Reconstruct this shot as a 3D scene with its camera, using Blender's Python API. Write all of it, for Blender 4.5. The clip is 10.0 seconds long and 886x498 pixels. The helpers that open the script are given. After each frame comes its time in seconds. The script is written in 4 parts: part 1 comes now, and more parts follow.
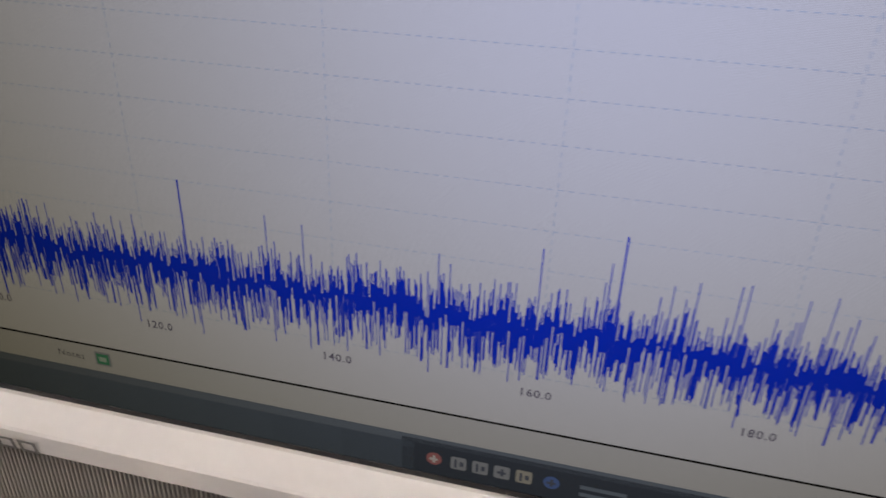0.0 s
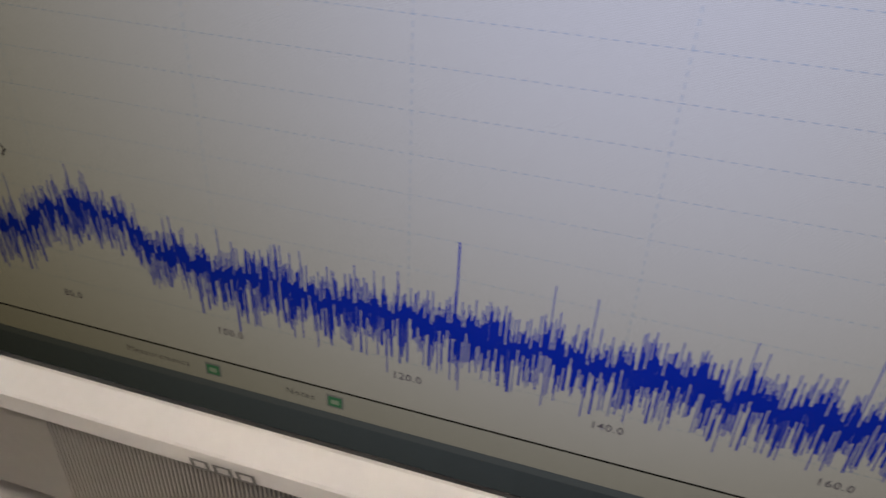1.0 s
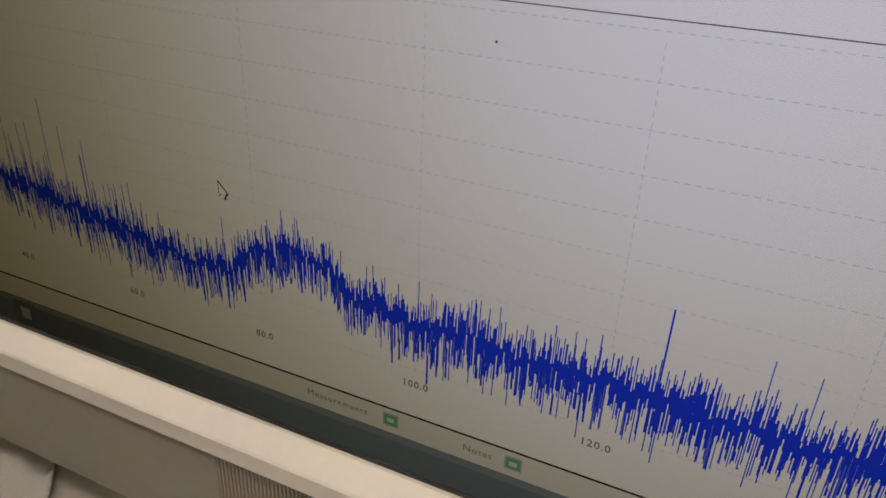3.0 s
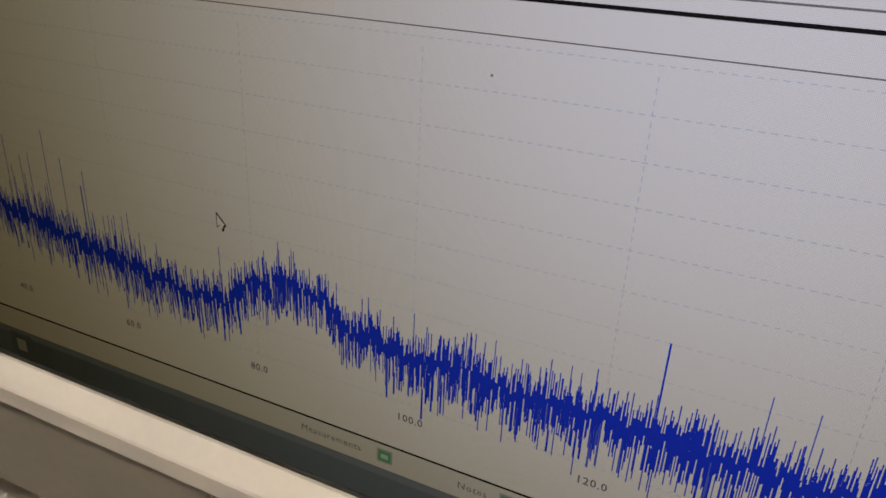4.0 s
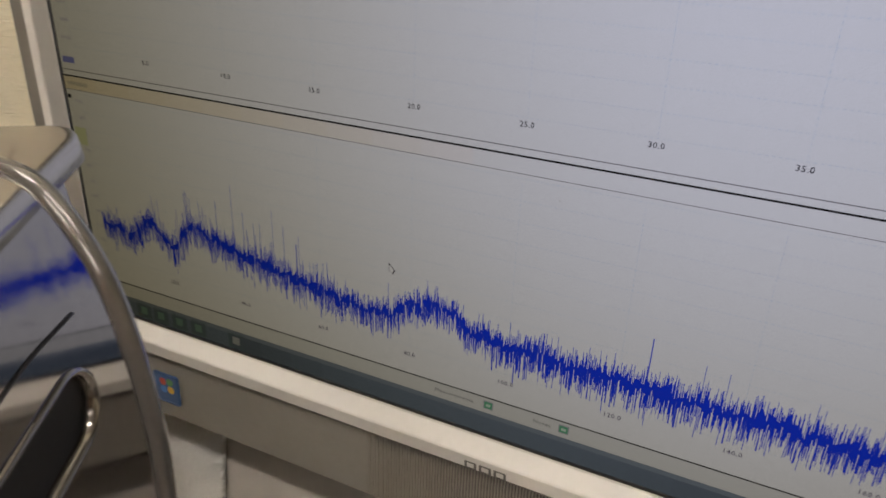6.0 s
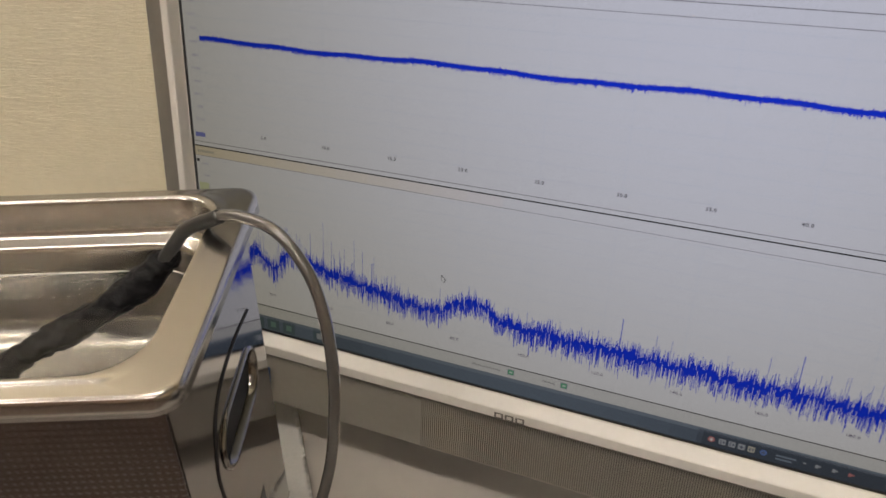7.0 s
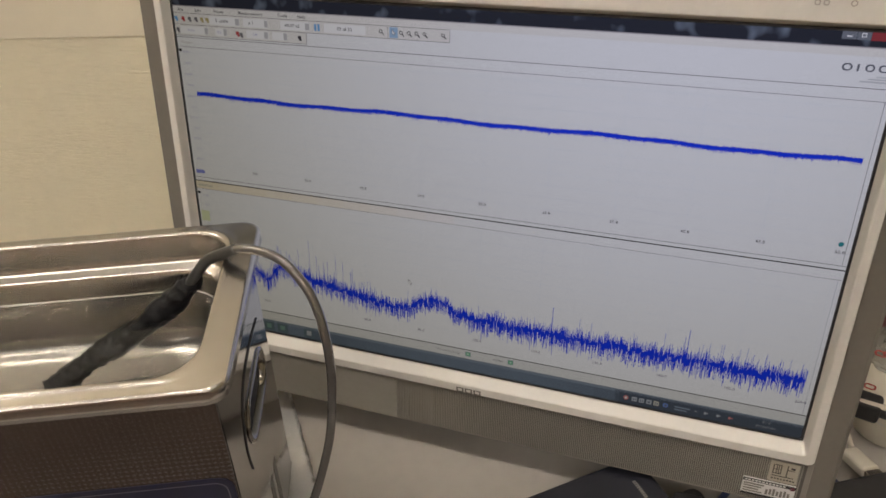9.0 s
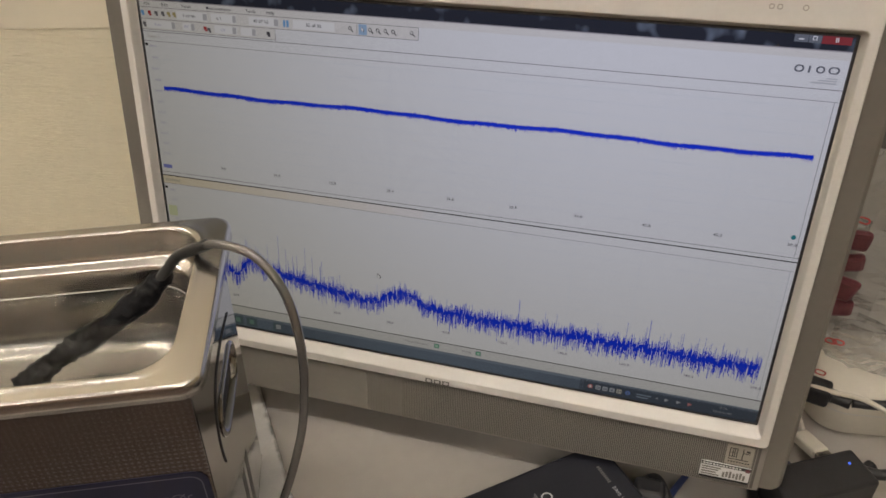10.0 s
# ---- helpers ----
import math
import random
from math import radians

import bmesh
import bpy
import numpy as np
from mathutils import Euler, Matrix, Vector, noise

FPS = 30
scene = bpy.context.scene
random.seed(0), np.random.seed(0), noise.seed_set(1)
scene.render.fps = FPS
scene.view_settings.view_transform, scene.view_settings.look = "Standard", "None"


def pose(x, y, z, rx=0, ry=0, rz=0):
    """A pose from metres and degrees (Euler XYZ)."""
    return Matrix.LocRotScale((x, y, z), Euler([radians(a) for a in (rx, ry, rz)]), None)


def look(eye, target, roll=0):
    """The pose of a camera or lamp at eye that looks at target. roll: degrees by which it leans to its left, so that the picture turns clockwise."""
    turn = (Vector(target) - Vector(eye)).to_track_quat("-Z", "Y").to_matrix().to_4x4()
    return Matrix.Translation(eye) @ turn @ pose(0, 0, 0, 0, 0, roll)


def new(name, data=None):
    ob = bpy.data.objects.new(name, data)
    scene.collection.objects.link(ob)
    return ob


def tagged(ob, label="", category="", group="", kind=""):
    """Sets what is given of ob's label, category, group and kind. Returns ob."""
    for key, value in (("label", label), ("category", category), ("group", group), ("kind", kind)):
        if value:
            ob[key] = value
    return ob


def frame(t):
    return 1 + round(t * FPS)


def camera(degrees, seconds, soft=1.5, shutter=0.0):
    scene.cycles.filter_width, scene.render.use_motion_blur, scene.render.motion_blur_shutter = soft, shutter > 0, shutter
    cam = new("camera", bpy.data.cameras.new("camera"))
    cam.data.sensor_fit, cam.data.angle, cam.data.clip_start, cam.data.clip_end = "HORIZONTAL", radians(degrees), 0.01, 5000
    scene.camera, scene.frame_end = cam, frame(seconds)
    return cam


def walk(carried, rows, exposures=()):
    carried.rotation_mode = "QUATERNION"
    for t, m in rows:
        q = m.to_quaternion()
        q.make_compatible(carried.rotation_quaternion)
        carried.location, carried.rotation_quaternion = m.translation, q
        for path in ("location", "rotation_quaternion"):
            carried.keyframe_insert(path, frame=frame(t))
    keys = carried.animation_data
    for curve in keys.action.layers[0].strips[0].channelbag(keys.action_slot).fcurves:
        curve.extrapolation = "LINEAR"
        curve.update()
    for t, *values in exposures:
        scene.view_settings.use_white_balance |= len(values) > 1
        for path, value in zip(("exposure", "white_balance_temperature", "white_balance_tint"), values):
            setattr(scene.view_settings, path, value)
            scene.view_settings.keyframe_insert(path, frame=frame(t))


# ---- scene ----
# The monitor's own frame: x along the picture, z up along the glass, y into it.
TILT = 10.0
LIFT = 0.12
MON = pose(0, 0, LIFT, -TILT, 0, 0)

cam = camera(61.9, 10.0, soft=1.6, shutter=0.3)
PATH = [
    (0, (0.375, -0.129, 0.102), (-0.034, 1.592, -0.831), 2.0),
    (0.5, (0.346, -0.116, 0.111), (-0.061, 1.512, -0.977), 2.2),
    (1, (0.316, -0.119, 0.118), (-0.148, 1.489, -0.977), 2.7),
    (1.5, (0.297, -0.134, 0.113), (-0.279, 1.521, -0.852), 4.2),
    (2, (0.294, -0.134, 0.11), (-0.43, 1.489, -0.806), 2.4),
    (2.5, (0.293, -0.132, 0.116), (-0.419, 1.475, -0.839), 2.5),
    (4, (0.296, -0.132, 0.113), (-0.466, 1.525, -0.708), 3.0),
    (4.5, (0.292, -0.134, 0.115), (-0.414, 1.557, -0.688), 3.6),
    (5, (0.3, -0.149, 0.122), (-0.455, 1.533, -0.653), 4.1),
    (5.5, (0.303, -0.181, 0.15), (-0.454, 1.474, -0.679), 3.8),
    (5.8, (0.304, -0.224, 0.172), (-0.403, 1.435, -0.692), 3.1),
    (6, (0.312, -0.246, 0.184), (-0.451, 1.392, -0.673), 2.2),
    (6.2, (0.314, -0.277, 0.197), (-0.427, 1.384, -0.635), 2.0),
    (7.3, (0.339, -0.416, 0.254), (-0.338, 1.294, -0.531), 2.4),
    (7.5, (0.349, -0.434, 0.266), (-0.333, 1.262, -0.546), 1.6),
    (8, (0.360, -0.460, 0.279), (-0.268, 1.243, -0.561), 0.5),
    (8.5, (0.363, -0.477, 0.288), (-0.215, 1.232, -0.576), 1.6),
    (9, (0.358, -0.469, 0.301), (-0.221, 1.252, -0.537), 0.8),
    (9.5, (0.358, -0.471, 0.308), (-0.148, 1.263, -0.552), 1.2),
    (10, (0.356, -0.478, 0.307), (-0.123, 1.264, -0.551), 1.9),
]
walk(cam, [(t, MON @ look(eye, target, roll)) for t, eye, target, roll in PATH],
     exposures=[(0, 0.03, 6000, 18), (0.5, 0.05, 6100, 17), (1, 0.07, 6200, 15), (1.5, 0.07, 6450, 13), (2, 0.07, 6800, 12), (2.5, 0.08, 6900, 13), (4, 0.10, 6950, 13),
                (4.5, 0.11, 7000, 14), (5, 0.08, 6850, 13), (5.5, 0.04, 6650, 12), (6, 0.02, 6450, 12), (7.3, 0.02, 6500, 11), (10, 0.0, 6480, 11)])

# ---- light ----
LAMP_POWER = 39.0
world = bpy.data.worlds.new("world")
scene.world = world
world.use_nodes = True
world.node_tree.nodes["Background"].inputs[0].default_value = (0.9, 0.85, 0.75, 1)
world.node_tree.nodes["Background"].inputs[1].default_value = 0.05
scene.view_settings.exposure = 0.0

# ---- materials ----
def mat(name, col, rough=0.5, metal=0.0, var=0.0, scale=30.0, bump=0.0, bscale=200.0, stretch=(1, 1, 1), emit=None, power=0.0, coat=0.0, rvar=0.0):
    """A principled surface with blotches of colour and roughness and a fine relief, in metres."""
    m = bpy.data.materials.new(name)
    m.use_nodes = True
    nt = m.node_tree
    b = nt.nodes["Principled BSDF"]
    b.inputs["Base Color"].default_value = (*col, 1)
    b.inputs["Roughness"].default_value = rough
    b.inputs["Metallic"].default_value = metal
    b.inputs["Coat Weight"].default_value = coat
    co = nt.nodes.new("ShaderNodeTexCoord")
    mp = nt.nodes.new("ShaderNodeMapping")
    mp.inputs["Scale"].default_value = stretch
    nt.links.new(co.outputs["Object"], mp.inputs["Vector"])
    if var or rvar:
        big, small = nt.nodes.new("ShaderNodeTexNoise"), nt.nodes.new("ShaderNodeTexNoise")
        big.inputs["Scale"].default_value, small.inputs["Scale"].default_value = scale, scale * 9
        big.inputs["Detail"].default_value, small.inputs["Detail"].default_value = 4, 3
        for n in (big, small):
            nt.links.new(mp.outputs[0], n.inputs["Vector"])
        add = nt.nodes.new("ShaderNodeMath")
        add.operation = "ADD"
        nt.links.new(big.outputs["Fac"], add.inputs[0])
        nt.links.new(small.outputs["Fac"], add.inputs[1])
        if var:
            rng = nt.nodes.new("ShaderNodeMapRange")
            rng.inputs["From Min"].default_value, rng.inputs["From Max"].default_value = 0.6, 1.4
            rng.inputs["To Min"].default_value, rng.inputs["To Max"].default_value = 1 - var, 1 + var
            nt.links.new(add.outputs[0], rng.inputs["Value"])
            mul = nt.nodes.new("ShaderNodeVectorMath")
            mul.operation = "MULTIPLY"
            mul.inputs[0].default_value = col
            nt.links.new(rng.outputs[0], mul.inputs[1])
            nt.links.new(mul.outputs[0], b.inputs["Base Color"])
        if rvar:
            rr = nt.nodes.new("ShaderNodeMapRange")
            rr.inputs["From Min"].default_value, rr.inputs["From Max"].default_value = 0.6, 1.4
            rr.inputs["To Min"].default_value, rr.inputs["To Max"].default_value = max(rough - rvar, 0.02), rough + rvar
            nt.links.new(add.outputs[0], rr.inputs["Value"])
            nt.links.new(rr.outputs[0], b.inputs["Roughness"])
    if bump:
        fine = nt.nodes.new("ShaderNodeTexNoise")
        fine.inputs["Scale"].default_value, fine.inputs["Detail"].default_value = bscale, 3
        nt.links.new(mp.outputs[0], fine.inputs["Vector"])
        bp = nt.nodes.new("ShaderNodeBump")
        bp.inputs["Strength"].default_value, bp.inputs["Distance"].default_value = 1.0, bump
        nt.links.new(fine.outputs["Fac"], bp.inputs["Height"])
        nt.links.new(bp.outputs[0], b.inputs["Normal"])
    if emit:
        b.inputs["Emission Color"].default_value = (*emit, 1)
        b.inputs["Emission Strength"].default_value = power
    return m


SCREEN_POWER = 1.0
FILM_TINT = (0.124, 0.099, 0.040)  # what the front film lets through head-on
PANEL_WHITE = (0.441, 0.446, 0.512)  # the picture's white, head-on


def lit(name, col, grain=True):
    """A patch of the lit liquid-crystal panel: it glows through a dark front film, so that it dims and browns when seen aslant."""
    glow = tuple(c * w / t for c, w, t in zip(col, PANEL_WHITE, FILM_TINT))
    m = mat(name, (0.015, 0.015, 0.017), 0.4, emit=glow, power=SCREEN_POWER)
    b = m.node_tree.nodes["Principled BSDF"]
    b.inputs["Coat Weight"].default_value = 1.0
    b.inputs["Coat IOR"].default_value = 1.04
    b.inputs["Coat Roughness"].default_value = 0.12
    b.inputs["Coat Tint"].default_value = (*FILM_TINT, 1)
    b.inputs["Specular IOR Level"].default_value = 0.2
    if grain:
        nt = m.node_tree
        co = nt.nodes.new("ShaderNodeTexCoord")
        total = None
        for axis in ("X", "Z"):
            w = nt.nodes.new("ShaderNodeTexWave")
            w.bands_direction = axis
            w.inputs["Scale"].default_value = 2 * math.pi / 0.000248 / 20
            nt.links.new(co.outputs["Object"], w.inputs["Vector"])
            rng = nt.nodes.new("ShaderNodeMapRange")
            rng.inputs["To Min"].default_value, rng.inputs["To Max"].default_value = 0.86, 1.14
            nt.links.new(w.outputs["Fac"], rng.inputs["Value"])
            if total is None:
                total = rng.outputs[0]
            else:
                mul = nt.nodes.new("ShaderNodeMath")
                mul.operation = "MULTIPLY"
                nt.links.new(total, mul.inputs[0])
                nt.links.new(rng.outputs[0], mul.inputs[1])
                total = mul.outputs[0]
        pw = nt.nodes.new("ShaderNodeMath")
        pw.operation = "MULTIPLY"
        pw.inputs[1].default_value = SCREEN_POWER
        nt.links.new(total, pw.inputs[0])
        nt.links.new(pw.outputs[0], b.inputs["Emission Strength"])
    return m


CREAM = mat("cream_plastic", (0.62, 0.603, 0.572), 0.34, var=0.03, scale=40, bump=0.00003, bscale=2500)
SILVER = mat("silver_paint", (0.185, 0.172, 0.152), 0.42, 0.25, var=0.05, scale=25, bump=0.00003, bscale=3000)
GRILLE = mat("grille_plastic", (0.255, 0.24, 0.215), 0.5, 0.1, var=0.05, scale=25)
RUBBER = mat("black_gasket", (0.02, 0.02, 0.022), 0.5, var=0.1)
SIGNGREY = mat("dark_grey_print", (0.11, 0.107, 0.10), 0.4)
MARK = mat("grey_print", (0.17, 0.165, 0.15), 0.45)
BAND = mat("dark_steel", (0.10, 0.095, 0.09), 0.35, 0.6)
LIPPED = mat("pressed_steel", (0.30, 0.285, 0.27), 0.16, 1.0, var=0.05, scale=40)
SIGN = mat("faint_print", (0.36, 0.34, 0.31), 0.45)
STEEL = mat("brushed_steel", (0.50, 0.475, 0.45), 0.22, 1.0, var=0.02, scale=10)
MIRROR = mat("polished_steel", (0.38, 0.362, 0.36), 0.09, 1.0, var=0.05, scale=18, rvar=0.025)
NAVY = mat("navy_label", (0.006, 0.008, 0.032), 0.45, var=0.08, scale=30)
SILVER_INK = mat("silver_ink", (0.12, 0.122, 0.15), 0.35)
BLACK = mat("black_plastic", (0.018, 0.018, 0.02), 0.45, var=0.15, scale=40, bump=0.00004, bscale=2500)
DARK = mat("near_black", (0.012, 0.012, 0.012), 0.6, var=0.1)
TAPE = mat("black_tape", (0.007, 0.007, 0.008), 0.5, var=0.2, scale=60, rvar=0.12, bump=0.0012, bscale=180)
TUBE = mat("grey_cable", (0.135, 0.13, 0.125), 0.13, 0.35, var=0.06, scale=60, coat=1.0)
SHADED_CABLE = mat("shaded_cable", (0.03, 0.03, 0.029), 0.32, var=0.15, scale=80)
BACKBOX = mat("dark_grey_steel", (0.085, 0.08, 0.075), 0.45, var=0.08, scale=12)
CASE = mat("blue_black_case", (0.015, 0.016, 0.023), 0.42, var=0.12, scale=40, bump=0.00006, bscale=1800)
INK = mat("white_ink", (0.62, 0.62, 0.62), 0.5)
WHITE = mat("white_plastic", (0.66, 0.62, 0.54), 0.42, var=0.04, scale=30)
PAPER = mat("white_paper", (0.88, 0.87, 0.85), 0.85, var=0.05, scale=50, bump=0.0002, bscale=500)
DESK = mat("grey_laminate", (0.38, 0.355, 0.325), 0.42, var=0.05, scale=9, rvar=0.06, bump=0.00003, bscale=900)
PAINT = mat("cream_paint", (0.74, 0.68, 0.54), 0.6, var=0.03, scale=6, bump=0.00004, bscale=700)
CEIL = mat("white_ceiling", (0.75, 0.73, 0.68), 0.8, var=0.03, scale=3)
BROWN = mat("unseen_wall_brown", (0.25, 0.175, 0.125), 0.5, var=0.25, scale=2.5)
WATER_GLINT = mat("waterline_glint", (0.7, 0.69, 0.66), 0.1, 0.6)
FLOOR = mat("unseen_floor_brown", (0.16, 0.122, 0.10), 0.6, var=0.1, scale=4)
GREY = mat("grey_steel_sheet", (0.23, 0.22, 0.20), 0.5, var=0.05, scale=12)
PACKET = mat("red_packet", (0.115, 0.024, 0.032), 0.45, var=0.3, scale=60)
PRINT = mat("red_ink", (0.45, 0.05, 0.05), 0.5)
RED = mat("red_print", (0.11, 0.02, 0.03), 0.5, var=0.15, scale=60)
LED = mat("blue_led", (0.05, 0.1, 0.6), 0.4, emit=(0.05, 0.16, 1.0), power=1.0)
CORD = mat("white_cord", (0.6, 0.56, 0.48), 0.4, var=0.05, scale=50)


def wallpaper():
    m = mat("embossed_wallpaper", (0.82, 0.755, 0.575), 0.7, var=0.035, scale=7)
    nt = m.node_tree
    b = nt.nodes["Principled BSDF"]
    co, mp, mp2 = nt.nodes.new("ShaderNodeTexCoord"), nt.nodes.new("ShaderNodeMapping"), nt.nodes.new("ShaderNodeMapping")
    mp.inputs["Scale"].default_value = (60, 60, 620)
    mp2.inputs["Scale"].default_value = (190, 190, 1300)
    height = nt.nodes.new("ShaderNodeMath")
    height.operation = "MULTIPLY_ADD"
    height.inputs[1].default_value = 0.35
    for k, mm in enumerate((mp, mp2)):
        n = nt.nodes.new("ShaderNodeTexNoise")
        n.inputs["Scale"].default_value, n.inputs["Detail"].default_value = 1.0, 4
        nt.links.new(co.outputs["Object"], mm.inputs["Vector"])
        nt.links.new(mm.outputs[0], n.inputs["Vector"])
        nt.links.new(n.outputs["Fac"], height.inputs[2 if k == 0 else 0])
    bp = nt.nodes.new("ShaderNodeBump")
    bp.inputs["Strength"].default_value, bp.inputs["Distance"].default_value = 1.0, 0.0026
    nt.links.new(height.outputs[0], bp.inputs["Height"])
    nt.links.new(bp.outputs[0], b.inputs["Normal"])
    return m


def dimpled():
    """Sheet steel stamped with a close grid of small square dimples."""
    m = mat("dimpled_steel", (0.215, 0.197, 0.20), 0.25, 1.0, var=0.05, scale=12, rvar=0.015)
    nt = m.node_tree
    b = nt.nodes["Principled BSDF"]
    co = nt.nodes.new("ShaderNodeTexCoord")
    parts = []
    for axis in ("X", "Z"):
        w = nt.nodes.new("ShaderNodeTexWave")
        w.bands_direction = axis
        w.inputs["Scale"].default_value = 2 * math.pi / 0.0034 / 20
        nt.links.new(co.outputs["Object"], w.inputs["Vector"])
        parts.append(w)
    mul = nt.nodes.new("ShaderNodeMath")
    mul.operation = "MULTIPLY"
    nt.links.new(parts[0].outputs["Fac"], mul.inputs[0])
    nt.links.new(parts[1].outputs["Fac"], mul.inputs[1])
    bp = nt.nodes.new("ShaderNodeBump")
    bp.inputs["Strength"].default_value, bp.inputs["Distance"].default_value = 1.0, 0.00022
    nt.links.new(mul.outputs[0], bp.inputs["Height"])
    nt.links.new(bp.outputs[0], b.inputs["Normal"])
    return m


def clear(name, ior, rough=0.0, col=(1, 1, 1)):
    m = bpy.data.materials.new(name)
    m.use_nodes = True
    b = m.node_tree.nodes["Principled BSDF"]
    b.inputs["Base Color"].default_value = (*col, 1)
    b.inputs["Transmission Weight"].default_value = 1.0
    b.inputs["IOR"].default_value = ior
    b.inputs["Roughness"].default_value = rough
    return m


TAPE.node_tree.nodes["Principled BSDF"].inputs["Specular IOR Level"].default_value = 0.14
WALLPAPER, DIMPLED = wallpaper(), dimpled()
WATER = clear("tap_water", 1.33, 0.0, (0.94, 0.95, 0.93))


def film():
    """Thin clear polythene: mostly see-through, with a wrinkled gloss."""
    m = bpy.data.materials.new("clear_film")
    m.use_nodes = True
    nt = m.node_tree
    b = nt.nodes["Principled BSDF"]
    b.inputs["Base Color"].default_value = (0.70, 0.68, 0.64, 1)
    b.inputs["Roughness"].default_value = 0.07
    b.inputs["Specular IOR Level"].default_value = 0.9
    b.inputs["Alpha"].default_value = 0.36
    return m


FILM = film()


# ---- mesh helpers ----
def part(name, bm, material, parent=None, label="", smooth=False, at=None):
    me = bpy.data.meshes.new(name)
    bm.to_mesh(me)
    bm.free()
    me.materials.append(material)
    if smooth:
        for p in me.polygons:
            p.use_smooth = True
    ob = new(name, me)
    if parent:
        ob.parent = parent
    if at:
        ob.matrix_basis = at
    if label:
        ob["label"] = label
    return ob


def thing(name, m, label, category, group="", kind=""):
    return_ob = new(name)
    return_ob.empty_display_size = 0.05
    return_ob.matrix_basis = m
    return tagged(return_ob, label, category, group, kind)


def cuboid(lo, hi, r=0.0, seg=2, bm=None):
    own = bmesh.new()
    bmesh.ops.create_cube(own, size=1)
    for v in own.verts:
        v.co = Vector([lo[i] if v.co[i] < 0 else hi[i] for i in range(3)])
    if r:
        bmesh.ops.bevel(own, geom=list(own.edges), offset=r, segments=seg, profile=0.5, affect="EDGES")
    if bm is None:
        return own
    tmp = bpy.data.meshes.new("tmp")
    own.to_mesh(tmp)
    own.free()
    bm.from_mesh(tmp)
    bpy.data.meshes.remove(tmp)
    return bm


def rounded(x0, x1, y0, y1, r, n=6):
    """Corner points of a rounded rectangle, anticlockwise."""
    r = max(min(r, (x1 - x0) / 2, (y1 - y0) / 2), 1e-5)
    out = []
    for cx, cy, a0 in ((x1 - r, y1 - r, 0), (x0 + r, y1 - r, 90), (x0 + r, y0 + r, 180), (x1 - r, y0 + r, 270)):
        for k in range(n + 1):
            a = radians(a0 + 90 * k / n)
            out.append((cx + r * math.cos(a), cy + r * math.sin(a)))
    return out


def loft(rings, close_last=True, close_first=False, loop=False):
    """A skin over rings of as many points each."""
    bm = bmesh.new()
    vs = [[bm.verts.new(p) for p in ring] for ring in rings]
    pairs = list(zip(vs, vs[1:])) + ([(vs[-1], vs[0])] if loop else [])
    n = len(vs[0])
    for a, b in pairs:
        for k in range(n):
            bm.faces.new((a[k], a[(k + 1) % n], b[(k + 1) % n], b[k]))
    if close_last and not loop:
        bm.faces.new(vs[-1])
    if close_first and not loop:
        bm.faces.new(vs[0][::-1])
    bmesh.ops.recalc_face_normals(bm, faces=bm.faces)
    return bm


def smooth_line(points, steps=10):
    """A Catmull-Rom line through the points."""
    p = [Vector(q) for q in points]
    p = [2 * p[0] - p[1]] + p + [2 * p[-1] - p[-2]]
    out = []
    for a, b, c, d in zip(p, p[1:], p[2:], p[3:]):
        for k in range(steps):
            t = k / steps
            out.append(0.5 * (2 * b + (c - a) * t + (2 * a - 5 * b + 4 * c - d) * t * t + (3 * b - a - 3 * c + d) * t ** 3))
    return out + [p[-2]]


def tube(points, radius, sides=12, steps=10, wobble=None):
    """A round tube along a smooth line; wobble(k, n, angle) scales its radius."""
    line = smooth_line(points, steps) if steps else [Vector(q) for q in points]
    rings, up = [], Vector((0.13, 0.27, 0.95))
    for k, q in enumerate(line):
        ahead = (line[min(k + 1, len(line) - 1)] - line[max(k - 1, 0)]).normalized()
        side = ahead.cross(up).normalized()
        up = side.cross(ahead).normalized()
        ring = []
        for s in range(sides):
            a = 2 * math.pi * s / sides
            r = radius * (wobble(k, len(line), a) if wobble else 1)
            ring.append(q + r * (math.cos(a) * side + math.sin(a) * up))
        rings.append(ring)
    return loft(rings, True, True)


def quad(x0, x1, z0, z1, y, bm):
    v = [bm.verts.new(p) for p in ((x0, y, z0), (x1, y, z0), (x1, y, z1), (x0, y, z1))]
    bm.faces.new(v)


def patch(boxes, y):
    bm = bmesh.new()
    for x0, x1, z0, z1 in boxes:
        quad(x0, x1, z0, z1, y, bm)
    return bm


def words(text, height, bold=False):
    """The mesh of a line of writing in the built-in font, centred, upright in x and z, facing -y."""
    cu = bpy.data.curves.new("writing", "FONT")
    cu.body, cu.size, cu.align_x, cu.align_y = text, height * 1.37, "CENTER", "CENTER"
    cu.resolution_u, cu.space_character = 2, 1.12
    if bold:
        cu.offset = height * 0.02
    tmp = new("writing", cu)
    me = bpy.data.meshes.new_from_object(tmp.evaluated_get(bpy.context.evaluated_depsgraph_get()))
    bpy.data.objects.remove(tmp)
    bpy.data.curves.remove(cu)
    me.transform(Matrix.Rotation(radians(90), 4, "X"))
    return me


def write(name, text, height, x, y, z, material, parent, bold=False, label=""):
    me = words(text, height, bold)
    me.materials.append(material)
    ob = new(name, me)
    ob.parent = parent
    ob.location = (x, y, z)
    if label:
        ob["label"] = label
    return ob


